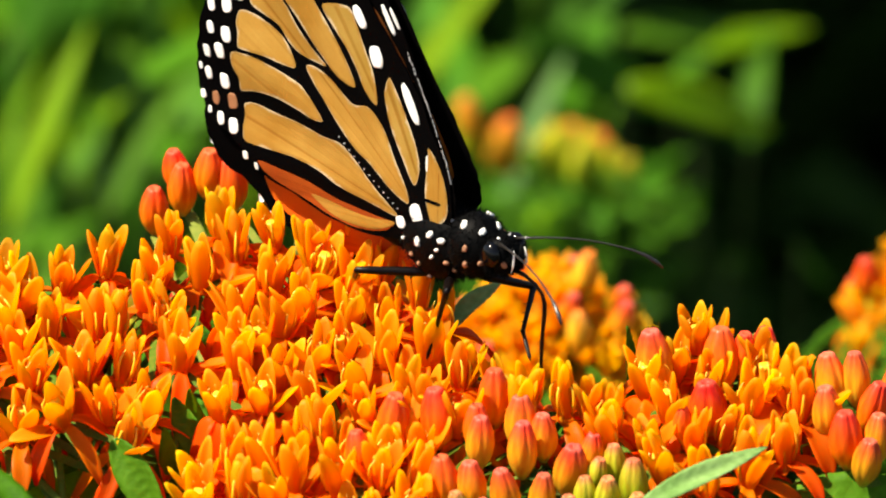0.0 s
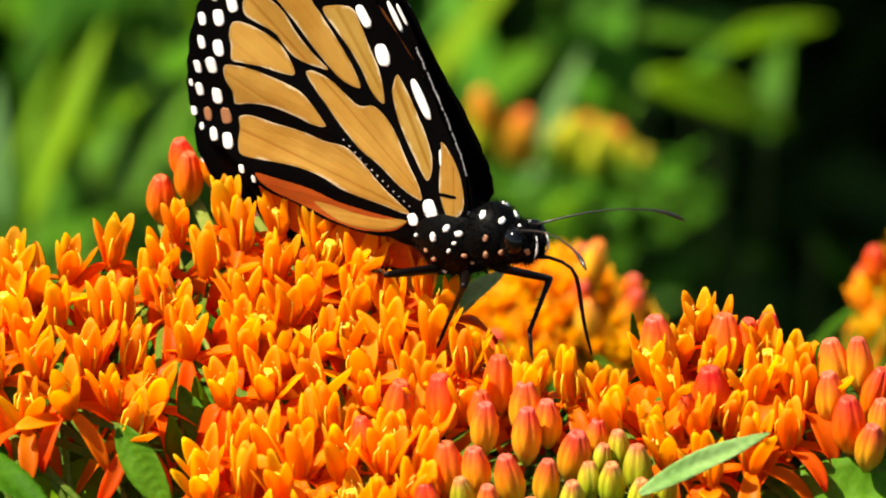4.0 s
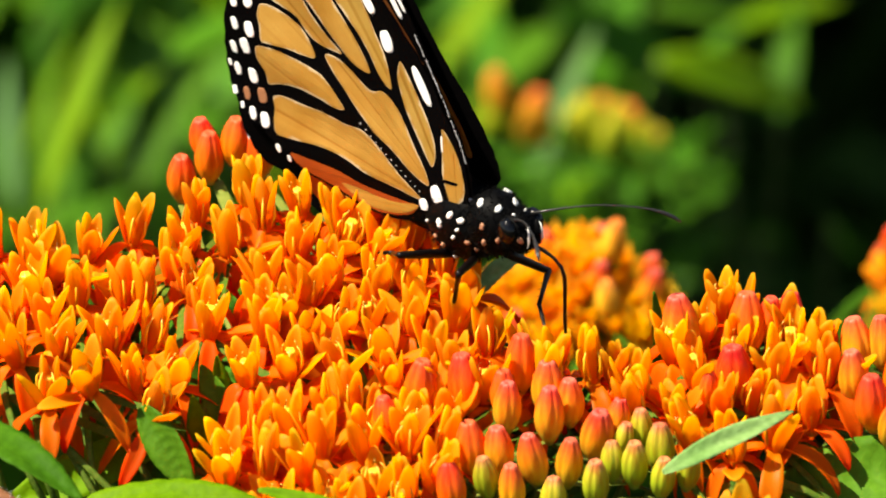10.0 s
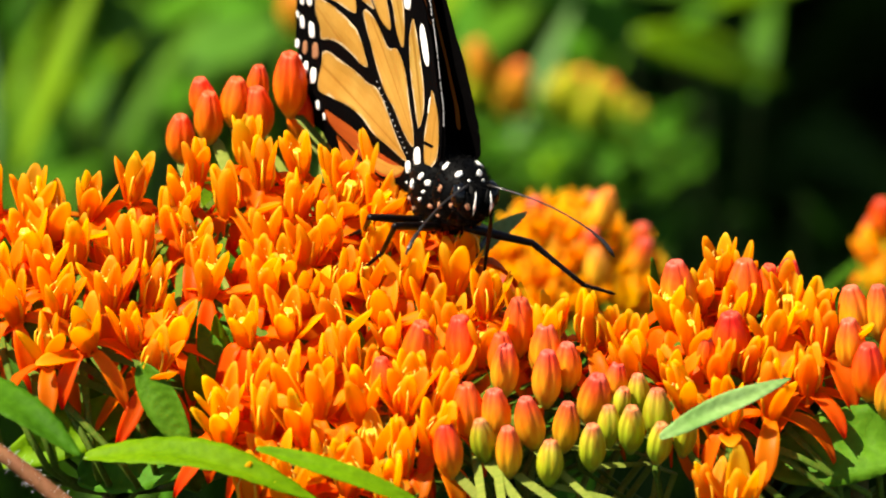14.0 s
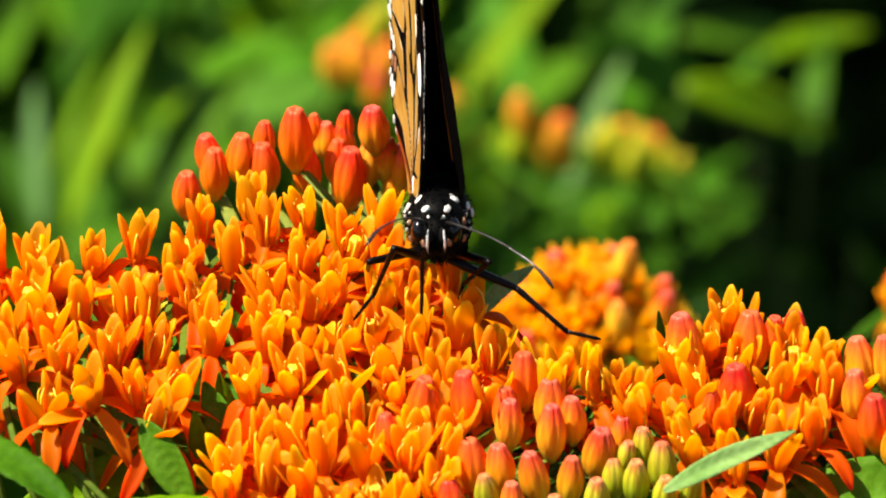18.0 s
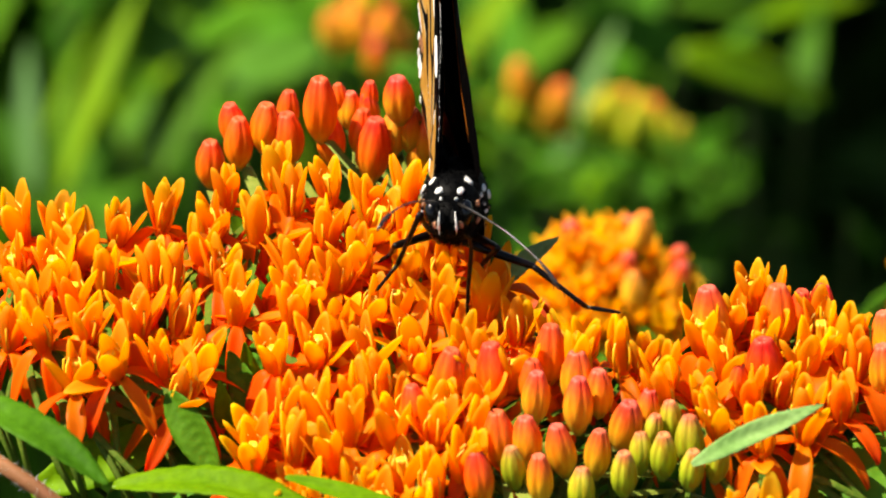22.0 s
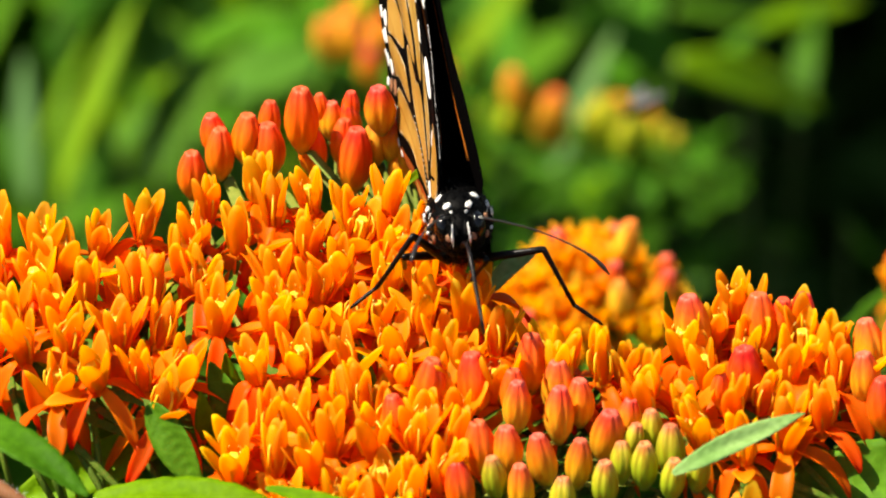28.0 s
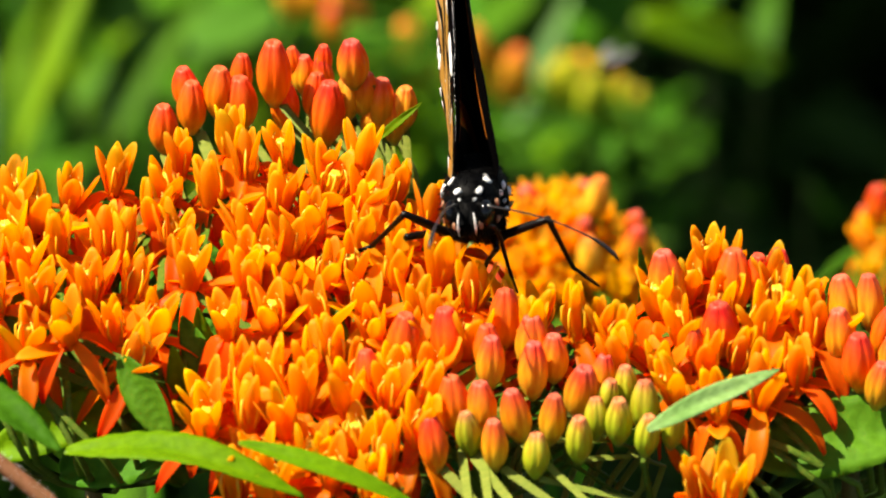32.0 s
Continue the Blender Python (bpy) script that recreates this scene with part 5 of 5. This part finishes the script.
BACK_LEAVES = [
    (-82.3, 540, -209.7, -67.8, 562, -177.7, 4.7, "b"),
    (-86.6, 560, -206.6, -77.3, 582, -191.2, 2.1, "b"),
    (-89.2, 570, -221.7, -91.0, 592, -200.0, 4.0, "p"),
    (-83.7, 600, -193.4, -84.6, 622, -209.6, 2.5, "d"),
    (-82.1, 560, -222.7, -67.6, 582, -224.5, 5.0, "g"),
    (-73.6, 590, -218.6, -68.1, 612, -218.1, 4.8, "w"),
    (-65.4, 600, -219.5, -68.1, 622, -242.5, 4.9, "p"),
    (-65.9, 570, -218.4, -50.7, 592, -198.4, 3.7, "g"),
    (-58.7, 560, -188.5, -41.4, 582, -186.9, 6.8, "g"),
    (-53.9, 640, -226.9, -37.1, 662, -225.4, 14.1, "w"),
    (-49.5, 655, -223.9, -40.3, 677, -225.2, 8.8, "g"),
    (-67.6, 600, -211.5, -63.1, 622, -214.6, 3.0, "b"),
    (-92.4, 580, -232.4, -87.4, 602, -236.2, 5.3, "m"),
]
BACK_LEAVES_MORE = [
    (-60.6, 650, -241.3, -50.3, 672, -238.6, 7.7, "g"),
    (-24.3, 620, -227.4, -17.1, 642, -229.5, 6.2, "b"),
    (-44.6, 650, -235.5, -29.2, 672, -237.5, 10.4, "g"),
    (-37.3, 650, -218.6, -20.2, 672, -222.2, 6.5, "m"),
    (-2.1, 600, -211.1, 0.5, 622, -202.4, 5.9, "g"),
    (7.2, 560, -213.7, 19.1, 582, -192.0, 3.9, "p"),
    (-0.2, 640, -225.3, 12.3, 662, -221.5, 9.3, "g"),
    (11.1, 600, -195.4, 38.4, 622, -219.1, 9.7, "g"),
    (29.3, 545, -184.7, 57.0, 567, -202.1, 8.9, "b"),
    (53.4, 600, -217.5, 57.0, 622, -202.0, 5.5, "m"),
    (30.5, 670, -221.1, 62.1, 692, -231.8, 6.8, "g"),
    (44.5, 610, -202.8, 66.5, 632, -206.1, 5.5, "b"),
    (40.1, 650, -224.0, 49.3, 672, -225.9, 4.4, "g"),
]
BACK_LEAVES_HIGH = [
    (22.6, 580, -224.6, 42.3, 602, -218.8, 3.1, "m"),
    (5.2, 620, -242.4, 17.7, 642, -246.9, 6.9, "g"),
    (13.5, 610, -238.5, 17.6, 632, -238.8, 4.7, "b"),
    (3.6, 620, -243.6, 9.0, 642, -240.7, 5.0, "g"),
    (50.1, 640, -257.6, 56.3, 662, -269.3, 5.5, "q"),
    (60.9, 560, -221.9, 68.8, 582, -239.9, 2.3, "m"),
    (26.7, 620, -262.3, 38.5, 642, -267.0, 5.0, "w"),
    (44.7, 660, -240.2, 49.2, 682, -258.5, 5.5, "x"),
    (13.9, 660, -226.0, 20.7, 682, -245.1, 5.5, "m"),
    (-77.3, 650, -253.6, -65.0, 672, -256.5, 5.5, "m"),
    (-35.6, 660, -242.3, -20.7, 682, -255.1, 7.7, "m"),
]
TINT = {"b": LEAF_BRIGHT, "m": LEAF_BACK, "g": LEAF, "p": LEAF_GREY, "d": LEAF_DRY, "q": LEAF_SHADED, "x": LEAF_DEEP_SHADE, "w": LEAF_WAX}


def build_back_leaves():
    """Leafy stems behind: each stem stands on the ground and carries some of the leaves."""
    every = BACK_LEAVES + BACK_LEAVES_MORE + BACK_LEAVES_HIGH
    every.sort(key=lambda q: q[0])
    for k in range(0, len(every), 3):
        own = every[k:k + 3]
        x, y = sum(q[0] for q in own) / len(own), sum(q[1] for q in own) / len(own) + 45
        origin = Vector((x, y, -500)) * MM
        plant = thing("leafy_stem", origin, "tall green garden plant with long narrow leaves", "plant", "leafy stems behind")
        bm = bmesh.new()
        top = -320
        tube(bm, [Vector((4 * math.sin(s * 4), 0, (top + 500) * s)) * MM for s in (0, 0.25, 0.5, 0.75, 1.0)], [2.5 * MM, 2.2 * MM, 1.9 * MM, 1.5 * MM, 0.8 * MM], 8)
        part("stem", bm, STEM_SHADED, plant)
        for bx, by, bz, tx, ty, tz, w, tint in own:
            bm = bmesh.new()
            a, c = Vector((0, 0, top + 500)) * MM, Vector((bx - x, by - y, bz + 500)) * MM
            tube(bm, [a, a.lerp(c, 0.5) - Vector((0, 0, 0.006)), c], [0.5 * MM, 0.35 * MM, 0.3 * MM], 6)
            part("leaf_stalk", bm, STEM_SHADED, plant)
            leaf(plant, origin, Vector((bx, by, bz)) * MM, Vector((tx, ty, tz)) * MM, w * MM, TINT[tint], (-0.3, -0.7, 0.6), 0.15, 0.08)


build_back_leaves()


def leaf_cloud(name, label, box, count, size, mat, seed, kind="stuff", stems=0):
    """Many small leaves in one mesh, filling an ellipsoid (centre, semi-axes) in metres."""
    rnd = random.Random(seed)
    verts, faces = [], []
    c, s = box
    for _ in range(count):
        v = Vector((rnd.gauss(0, 1), rnd.gauss(0, 1), rnd.gauss(0, 1))).normalized() * rnd.random() ** 0.4
        p = Vector((c[i] + v[i] * s[i] for i in range(3)))
        q = Euler((rnd.uniform(-1, 1), rnd.uniform(-1, 1), rnd.uniform(0, 6.28))).to_matrix()
        ln, w = size * rnd.uniform(0.6, 1.3), size * rnd.uniform(0.12, 0.22)
        n = len(verts)
        for a, b, h in ((0, 0, 0), (0.35, 1, 0.05), (0.35, -1, 0.05), (0.4, 0, -0.02), (0.75, 0.7, 0.03), (0.75, -0.7, 0.03), (1, 0, -0.06)):
            verts.append(p + q @ Vector((a * ln, b * w, h * ln)))
        faces += [(n, n + 1, n + 3), (n, n + 3, n + 2), (n + 1, n + 4, n + 3), (n + 3, n + 4, n + 6), (n + 3, n + 6, n + 5), (n + 3, n + 5, n + 2)]
    for k in range(stems):
        foot, top = Vector((c[0] + rnd.uniform(-1, 1) * s[0], c[1] + rnd.uniform(-1, 1) * s[1], -0.5)), Vector((c[0] + rnd.uniform(-0.6, 0.6) * s[0], c[1] + rnd.uniform(-0.6, 0.6) * s[1], c[2]))
        n = len(verts)
        for p, r in ((foot, 0.002), (top, 0.0008)):
            verts += [p + Vector((r * math.cos(a), r * math.sin(a), 0)) for a in (0, 2.1, 4.2)]
        faces += [(n, n + 1, n + 4, n + 3), (n + 1, n + 2, n + 5, n + 4), (n + 2, n, n + 3, n + 5)]
    me = bpy.data.meshes.new(name)
    me.from_pydata(verts, [], faces)
    me.materials.append(mat)
    ob = new(name, me)
    return tagged(ob, label, "foliage", kind=kind) if label else ob


def build_left_blades():
    """Fresh green blades that close the background on the sunny side."""
    rnd = random.Random(77)
    for k in range(10):
        x, y = -89 + 12 * k, 665 + 12 * (k % 3)
        origin = Vector((x, y + 20, -500)) * MM
        plant = thing("leafy_stem", origin, "upright bright green plant with crowded narrow leaves", "plant", "leafy stems behind")
        bm = bmesh.new()
        tube(bm, [Vector((5 * math.sin(s * 3 + k), 0, 200 * s)) * MM for s in (0, 0.25, 0.5, 0.75, 1.0)], [2.2 * MM, 2.0 * MM, 1.7 * MM, 1.3 * MM, 0.7 * MM], 8)
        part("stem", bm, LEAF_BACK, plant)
        for q in range(9):
            z = -292 + 9.5 * q + rnd.uniform(-4, 4)
            side = rnd.choice((-1, 1, 1))
            base = Vector((x + rnd.uniform(-3, 3), y + rnd.uniform(-12, 12), z))
            tip = base + Vector((side * rnd.uniform(7, 26), rnd.uniform(2, 18), rnd.uniform(16, 40)))
            # middle plants get brighter greens, outer ones dimmer: light put into the colour
            leaf(plant, origin, base * MM, tip * MM, rnd.uniform(6, 11) * MM, rnd.choice((LEAF_WAX, LEAF, LEAF_BRIGHT) if 1 < k < 7 else (LEAF, LEAF_BACK, LEAF_SHADED)), (-0.45, -0.6, 0.65), 0.15, 0.1)


build_left_blades()
leaf_cloud("foliage", "sunlit green leaves of the plants behind", ((-0.085, 0.78, -0.295), (0.055, 0.05, 0.075)), 300, 0.075, LEAF, 44, stems=8)
leaf_cloud("foliage", "green foliage behind the flowers, coloured dark for deep shade", ((0.0, 1.5, -0.38), (0.9, 0.45, 0.14)), 9000, 0.06, LEAF_DEEP_SHADE, 41)
leaf_cloud("foliage", "low undergrowth under the plants, coloured dark for shade", ((0.0, 0.75, -0.44), (0.5, 0.35, 0.06)), 4000, 0.05, LEAF_DEEP_SHADE, 42)


def build_shade_shrub():
    """An added shrub, out of view, whose crown shades the ground behind the flowers."""
    base = Vector((-0.72, 1.23, -0.52))
    shrub = thing("shrub", base, "added unseen leafy shrub on woody stems that shades the background", "shrub")
    rnd = random.Random(9)
    for k in range(6):
        a = k * 1.05
        top = Vector((0.32 * math.cos(a), 0.42 * math.sin(a), rnd.uniform(1.05, 1.2)))
        bm = bmesh.new()
        pts = [Vector((0.04 * math.cos(a), 0.04 * math.sin(a), 0)), Vector((0.08 * math.cos(a), 0.1 * math.sin(a), 0.4)), top * 0.75, top]
        tube(bm, pts, [0.018, 0.014, 0.009, 0.004], 8)
        limb = part("limb", bm, STALK, shrub)
        for q in range(4):
            bm = bmesh.new()
            c = top * rnd.uniform(0.75, 1.0)
            tube(bm, [c, c + Vector((rnd.uniform(-0.18, 0.18), rnd.uniform(-0.2, 0.2), rnd.uniform(0.0, 0.15)))], [0.005, 0.002], 6)
            part("twig", bm, STALK, limb)
    crown = leaf_cloud("crown", "", ((0.0, 0.0, 1.12), (0.58, 0.6, 0.22)), 17000, 0.09, LEAF_DEEP_SHADE, 43)
    crown.parent = shrub


build_shade_shrub()


def build_insect():
    """A small dark fly that settles on the green buds far behind."""
    fly = thing("insect", (0, 0, 0), "small dark fly with grey wings on green buds", "insect")
    for name, c, s in (("thorax", (0, 0, 0), (1.3, 1.0, 1.0)), ("abdomen", (-2.2, 0, -0.1), (1.8, 1.1, 1.0)), ("head", (1.6, 0, 0), (0.7, 0.9, 0.8))):
        bm = bmesh.new()
        ellipsoid(bm, [v * MM for v in c], [v * MM for v in s], 2)
        part(name, bm, BODY_BLACK, fly)
    for side in (-1, 1):
        bm = bmesh.new()
        sheet(bm, lambda u, v: Vector((0.3 - 4.5 * v, side * (0.5 + 1.6 * v + 0.9 * u * math.sin(math.pi * (0.1 + 0.85 * v))), 1.1 + 0.4 * v)) * MM, 4, 6, 0.05 * MM)
        part("wing", bm, GREY_WING, fly, "smoky grey wing")
        for x in (-0.8, 0.2, 1.0):
            bm = bmesh.new()
            tube(bm, [Vector(p) * MM for p in ((x, side * 0.7, -0.6), (x * 1.5, side * 2.0, -0.4), (x * 1.8, side * 2.4, -1.8))], [0.12 * MM, 0.1 * MM, 0.06 * MM], 5)
            part("leg", bm, LEG_BLACK, fly)
    return fly


INSECT = build_insect()

# ---- what moves ----
BUTTERFLY_ROWS = [
    (0.0, 1.75, 7.42, 3.41, 1.48, -2.71, -38.12),
    (0.5, 1.99, 7.32, 3.14, 1.81, -0.89, -36.11),
    (1.0, 2.42, 7.09, 2.84, -1.72, 1.44, -32.56),
    (1.5, 3.14, 7.18, 2.80, -5.19, 3.15, -26.72),
    (2.0, 3.34, 7.29, 2.58, -4.93, -2.56, -27.57),
    (2.5, 3.64, 7.22, 2.57, -4.97, -2.33, -27.33),
    (4.5, 2.61, 7.51, 2.64, 0.86, -5.19, -31.95),
    (5.0, 2.84, 7.43, 2.39, 1.59, -4.71, -32.99),
    (5.5, 2.84, 7.44, 2.37, 2.41, -4.96, -33.32),
    (6.0, 3.09, 7.32, 2.33, 3.34, -4.00, -32.73),
    (6.5, 2.01, 7.14, 1.66, 2.21, -5.64, -39.39),
    (7.0, 1.74, 7.12, 1.50, 1.39, -5.51, -40.63),
    (7.5, 1.71, 7.29, 1.86, 2.23, -6.71, -40.64),
    (8.0, 1.87, 7.20, 1.65, 1.69, -6.49, -40.56),
    (8.5, 1.59, 7.32, 1.82, 3.19, -5.78, -41.05),
    (9.0, 1.43, 7.23, 1.68, 2.57, -6.96, -42.38),
    (9.5, 1.27, 7.28, 1.87, 3.35, -6.41, -42.21),
    (10.0, 1.22, 7.28, 1.89, 4.04, -6.92, -42.37),
    (10.5, 1.19, 7.34, 1.68, 3.32, -7.34, -43.92),
    (11.0, 0.14, 7.65, 2.32, 3.91, -8.80, -45.37),
    (11.5, -0.06, 7.73, 2.16, 2.78, -9.67, -46.64),
    (12.0, -0.63, 7.85, 2.38, 2.96, -9.98, -46.56),
    (12.5, -0.27, 7.34, 1.38, -4.51, -7.89, -47.36),
    (13.0, -0.44, 7.07, 0.55, -11.70, -7.46, -53.31),
    (13.5, -1.80, 7.08, 0.70, -5.17, -8.73, -58.37),
    (14.0, -1.60, 7.20, 1.03, -6.44, -9.24, -59.35),
    (14.5, -0.90, 6.75, 0.56, -7.60, -6.11, -61.99),
    (16.5, -1.86, 7.47, 2.45, -0.40, -8.33, -77.40),
    (17.0, -2.08, 7.70, 3.05, -0.67, -8.15, -77.91),
    (17.5, -2.25, 7.65, 2.96, -1.04, -8.08, -79.14),
    (18.0, -3.17, 7.90, 3.58, -0.81, -7.64, -80.37),
    (18.5, -4.86, 8.59, 5.29, -0.17, -7.48, -83.01),
    (19.0, -5.42, 8.56, 5.20, -0.79, -7.55, -85.29),
    (19.5, -6.21, 7.91, 3.56, -0.60, -7.55, -86.03),
    (20.0, -6.36, 7.87, 3.47, 0.10, -7.56, -86.92),
    (20.5, -6.43, 7.68, 3.00, 0.77, -7.49, -86.93),
    (21.0, -6.73, 7.67, 2.96, 1.08, -7.32, -86.85),
    (21.5, -6.03, 7.61, 2.79, 1.17, -7.67, -85.71),
    (22.0, -4.41, 7.47, 2.43, 0.32, -7.96, -83.31),
    (22.5, -3.98, 7.61, 2.81, -0.29, -7.79, -80.12),
    (23.0, -1.90, 7.36, 2.20, -1.45, -7.27, -77.71),
    (23.5, -1.45, 7.33, 2.10, -1.60, -6.75, -78.60),
    (24.0, -2.67, 7.39, 2.26, -0.90, -6.53, -80.63),
    (24.5, -3.16, 7.57, 2.73, -0.38, -6.43, -80.71),
    (26.5, -2.17, 7.10, 1.52, 2.18, -13.88, -80.10),
    (27.0, -1.78, 7.18, 1.73, 2.40, -14.11, -78.04),
    (27.5, -1.74, 7.06, 1.47, 2.31, -13.45, -77.85),
    (28.0, -1.79, 7.06, 1.49, 2.29, -12.86, -77.61),
    (28.5, -0.99, 7.27, 1.99, 2.35, -13.84, -76.20),
    (29.0, 0.97, 6.86, 1.00, 2.33, -12.14, -73.93),
    (29.5, 1.74, 6.71, 0.60, 1.82, -11.24, -74.05),
    (30.0, 3.41, 6.43, -0.18, 1.35, -10.41, -76.66),
    (30.5, 2.89, 6.29, -0.49, 2.18, -8.70, -78.48),
    (31.0, 2.65, 6.18, -0.75, 2.91, -7.45, -80.51),
    (31.5, 2.52, 6.10, -1.01, 3.10, -6.88, -82.82),
    (32.0, 2.97, 6.09, -1.12, 3.10, -6.69, -84.20),
]
ANTENNA_LEFT = [(0, 0.82, 0.54, -0.2), (1, 0.88, 0.42, -0.22), (2, 0.9, 0.43, -0.05), (5, 0.83, 0.55, 0), (6, 0.83, 0.56, 0.02), (7, 0.77, 0.63, -0.09), (8, 0.76, 0.64, -0.07), (9, 0.75, 0.64, -0.16), (10, 0.75, 0.64, -0.16), (11, 0.72, 0.65, -0.24), (12, 0.7, 0.62, -0.35), (13, 0.84, 0.53, -0.1), (14, 0.73, 0.57, -0.37), (17, 0.76, 0.59, -0.28), (18, 0.76, 0.59, -0.26), (19, 0.78, 0.55, -0.29), (20, 0.84, 0.46, -0.28), (21, 0.85, 0.47, -0.22), (22, 0.71, 0.58, -0.4), (23, 0.66, 0.68, -0.31), (24, 0.61, 0.73, -0.32), (27, 0.25, 0.81, -0.53), (28, 0.26, 0.86, -0.43), (29, 0.33, 0.79, -0.52), (30, 0.31, 0.61, -0.73), (31, 0.26, 0.87, -0.43), (32, 0.2, 0.9, -0.38)]
ANTENNA_RIGHT = [(0, 0.86, -0.46, -0.2), (1, 0.84, -0.51, -0.19), (2, 0.83, -0.56, -0.01), (5, 0.83, -0.56, 0.06), (6, 0.82, -0.57, 0.09), (7, 0.8, -0.59, 0.07), (8, 0.82, -0.57, 0.1), (9, 0.78, -0.58, 0.24), (10, 0.79, -0.61, 0.1), (11, 0.86, -0.48, 0.15), (12, 0.92, -0.37, 0.11), (13, 0.75, -0.66, 0.03), (14, 0.56, -0.78, -0.26), (17, 0.84, -0.51, 0.2), (18, 0.85, -0.51, 0.12), (19, 0.84, -0.53, 0.13), (20, 0.81, -0.57, 0.16), (21, 0.8, -0.59, 0.11), (22, 0.87, -0.48, 0.1), (24, 0.89, -0.43, 0.14), (27, 0.9, -0.44, -0.04), (30, 0.9, -0.43, -0.07), (32, 0.96, -0.27, 0.04)]
PROBOSCIS_AIM = [(0, 0.16, 0.06, -0.99), (2, 0.35, 0.32, -0.88), (5, 0.26, 0.21, -0.94), (6, 0.19, 0.23, -0.96), (7, 0.04, 0.41, -0.91), (8, 0.2, 0.18, -0.96), (9, 0.09, 0.14, -0.99), (10, 0.12, 0.09, -0.99), (11, -0.21, 0.2, -0.96), (12, -0.32, 0.23, -0.92), (13, -0.37, 0.53, -0.76), (14, -0.52, 0.34, -0.78), (17, -0.32, -0.04, -0.95), (18, -0.56, -0.07, -0.83), (19, -0.38, -0.15, -0.91), (20, -0.59, -0.07, -0.81), (21, -0.63, -0.03, -0.77), (22, -0.43, 0.18, -0.88), (23, -0.53, 0.19, -0.82), (24, -0.49, 0.14, -0.86), (27, 0.75, -0.02, -0.66), (28, 0.79, -0.03, -0.61), (29, -0.5, 0.29, -0.82), (30, -0.47, 0.36, -0.8), (31, -0.61, 0.3, -0.73), (32, -0.58, 0.42, -0.7)]


INSECT_ROWS = [(0.0, 130, 330, -40, 200), (26.9, 130, 330, -40, 200), (27.4, 20.0, 300.0, -98.4, 215), (28.5, 20.8, 300.0, -99.4, 225), (32.0, 21.1, 300.0, -99.4, 230)]


def blend(rows, t):
    """Values at t seconds, straight between rows of (seconds, values)."""
    ts = [r[0] for r in rows]
    return [float(np.interp(t, ts, [r[k] for r in rows])) for k in range(1, len(rows[0]))]


def along_x(at, direction, up):
    """A pose whose local x follows the direction and whose z leans towards up."""
    x = Vector(direction).normalized()
    y = Vector(up).cross(x).normalized()
    z = x.cross(y)
    m = Matrix((x, y, z)).transposed().to_4x4()
    m.translation = Vector(at)
    return m


def leg_poses(hip, pole, foot):
    """Thigh and shin poses in the body's space that set the foot down, by the two-bone rule."""
    tip = Vector((TIBIA + TARSUS * math.cos(TARSUS_BEND), 0, TARSUS * math.sin(TARSUS_BEND)))
    low = tip.length
    d = foot - hip
    r = min(max(d.length, abs(FEMUR - low) + 0.4), FEMUR + low - 0.05)
    d = d.normalized()
    side = (pole - d * pole.dot(d)).normalized()
    ca = (FEMUR ** 2 + r ** 2 - low ** 2) / (2 * FEMUR * r)
    sa = math.sqrt(max(0.0, 1 - ca * ca))
    knee = hip + (d * ca + side * sa) * FEMUR
    end = hip + d * r
    v = (end - knee).normalized()
    turn = math.atan2(tip.z, tip.x)
    out = (side - v * side.dot(v)).normalized()
    shin = v * math.cos(turn) - out * math.sin(turn)
    return along_x(hip * MM, knee - hip, side), along_x(knee * MM, shin, out)


def motions():
    bodies = [(t, pose(x * MM, y * MM, z * MM, rx, ry, rz)) for t, x, y, z, rx, ry, rz in BUTTERFLY_ROWS]
    walk(BUTTERFLY, bodies)
    walk(INSECT, [(t, pose(x * MM, y * MM, z * MM, 0, 12, rz)) for t, x, y, z, rz in INSECT_ROWS])
    for key, rows, base in (("antenna_left", ANTENNA_LEFT, (9.2, 1.1, 1.3)), ("antenna_right", ANTENNA_RIGHT, (9.2, -1.1, 1.3)), ("proboscis", PROBOSCIS_AIM, (10.2, 0, -1.9))):
        walk(MOVING[key], [(t, along_x(TWIST @ (Vector(base) * MM), v, (0.3, 0, 1))) for t, *v in rows])
    for key, (hip, knees, feet) in LEGS.items():
        thigh, shin = [], []
        hip = TWIST @ (Vector(hip) * MM) / MM
        for t, m in bodies:
            knee, foot = (m.inverted() @ (Vector(blend(rows, t)) * MM) / MM for rows in (knees, feet))
            a, b = leg_poses(hip, knee - hip, foot)
            thigh.append((t, a))
            shin.append((t, b))
        walk(MOVING[key][0], thigh)
        walk(MOVING[key][1], shin)


motions()
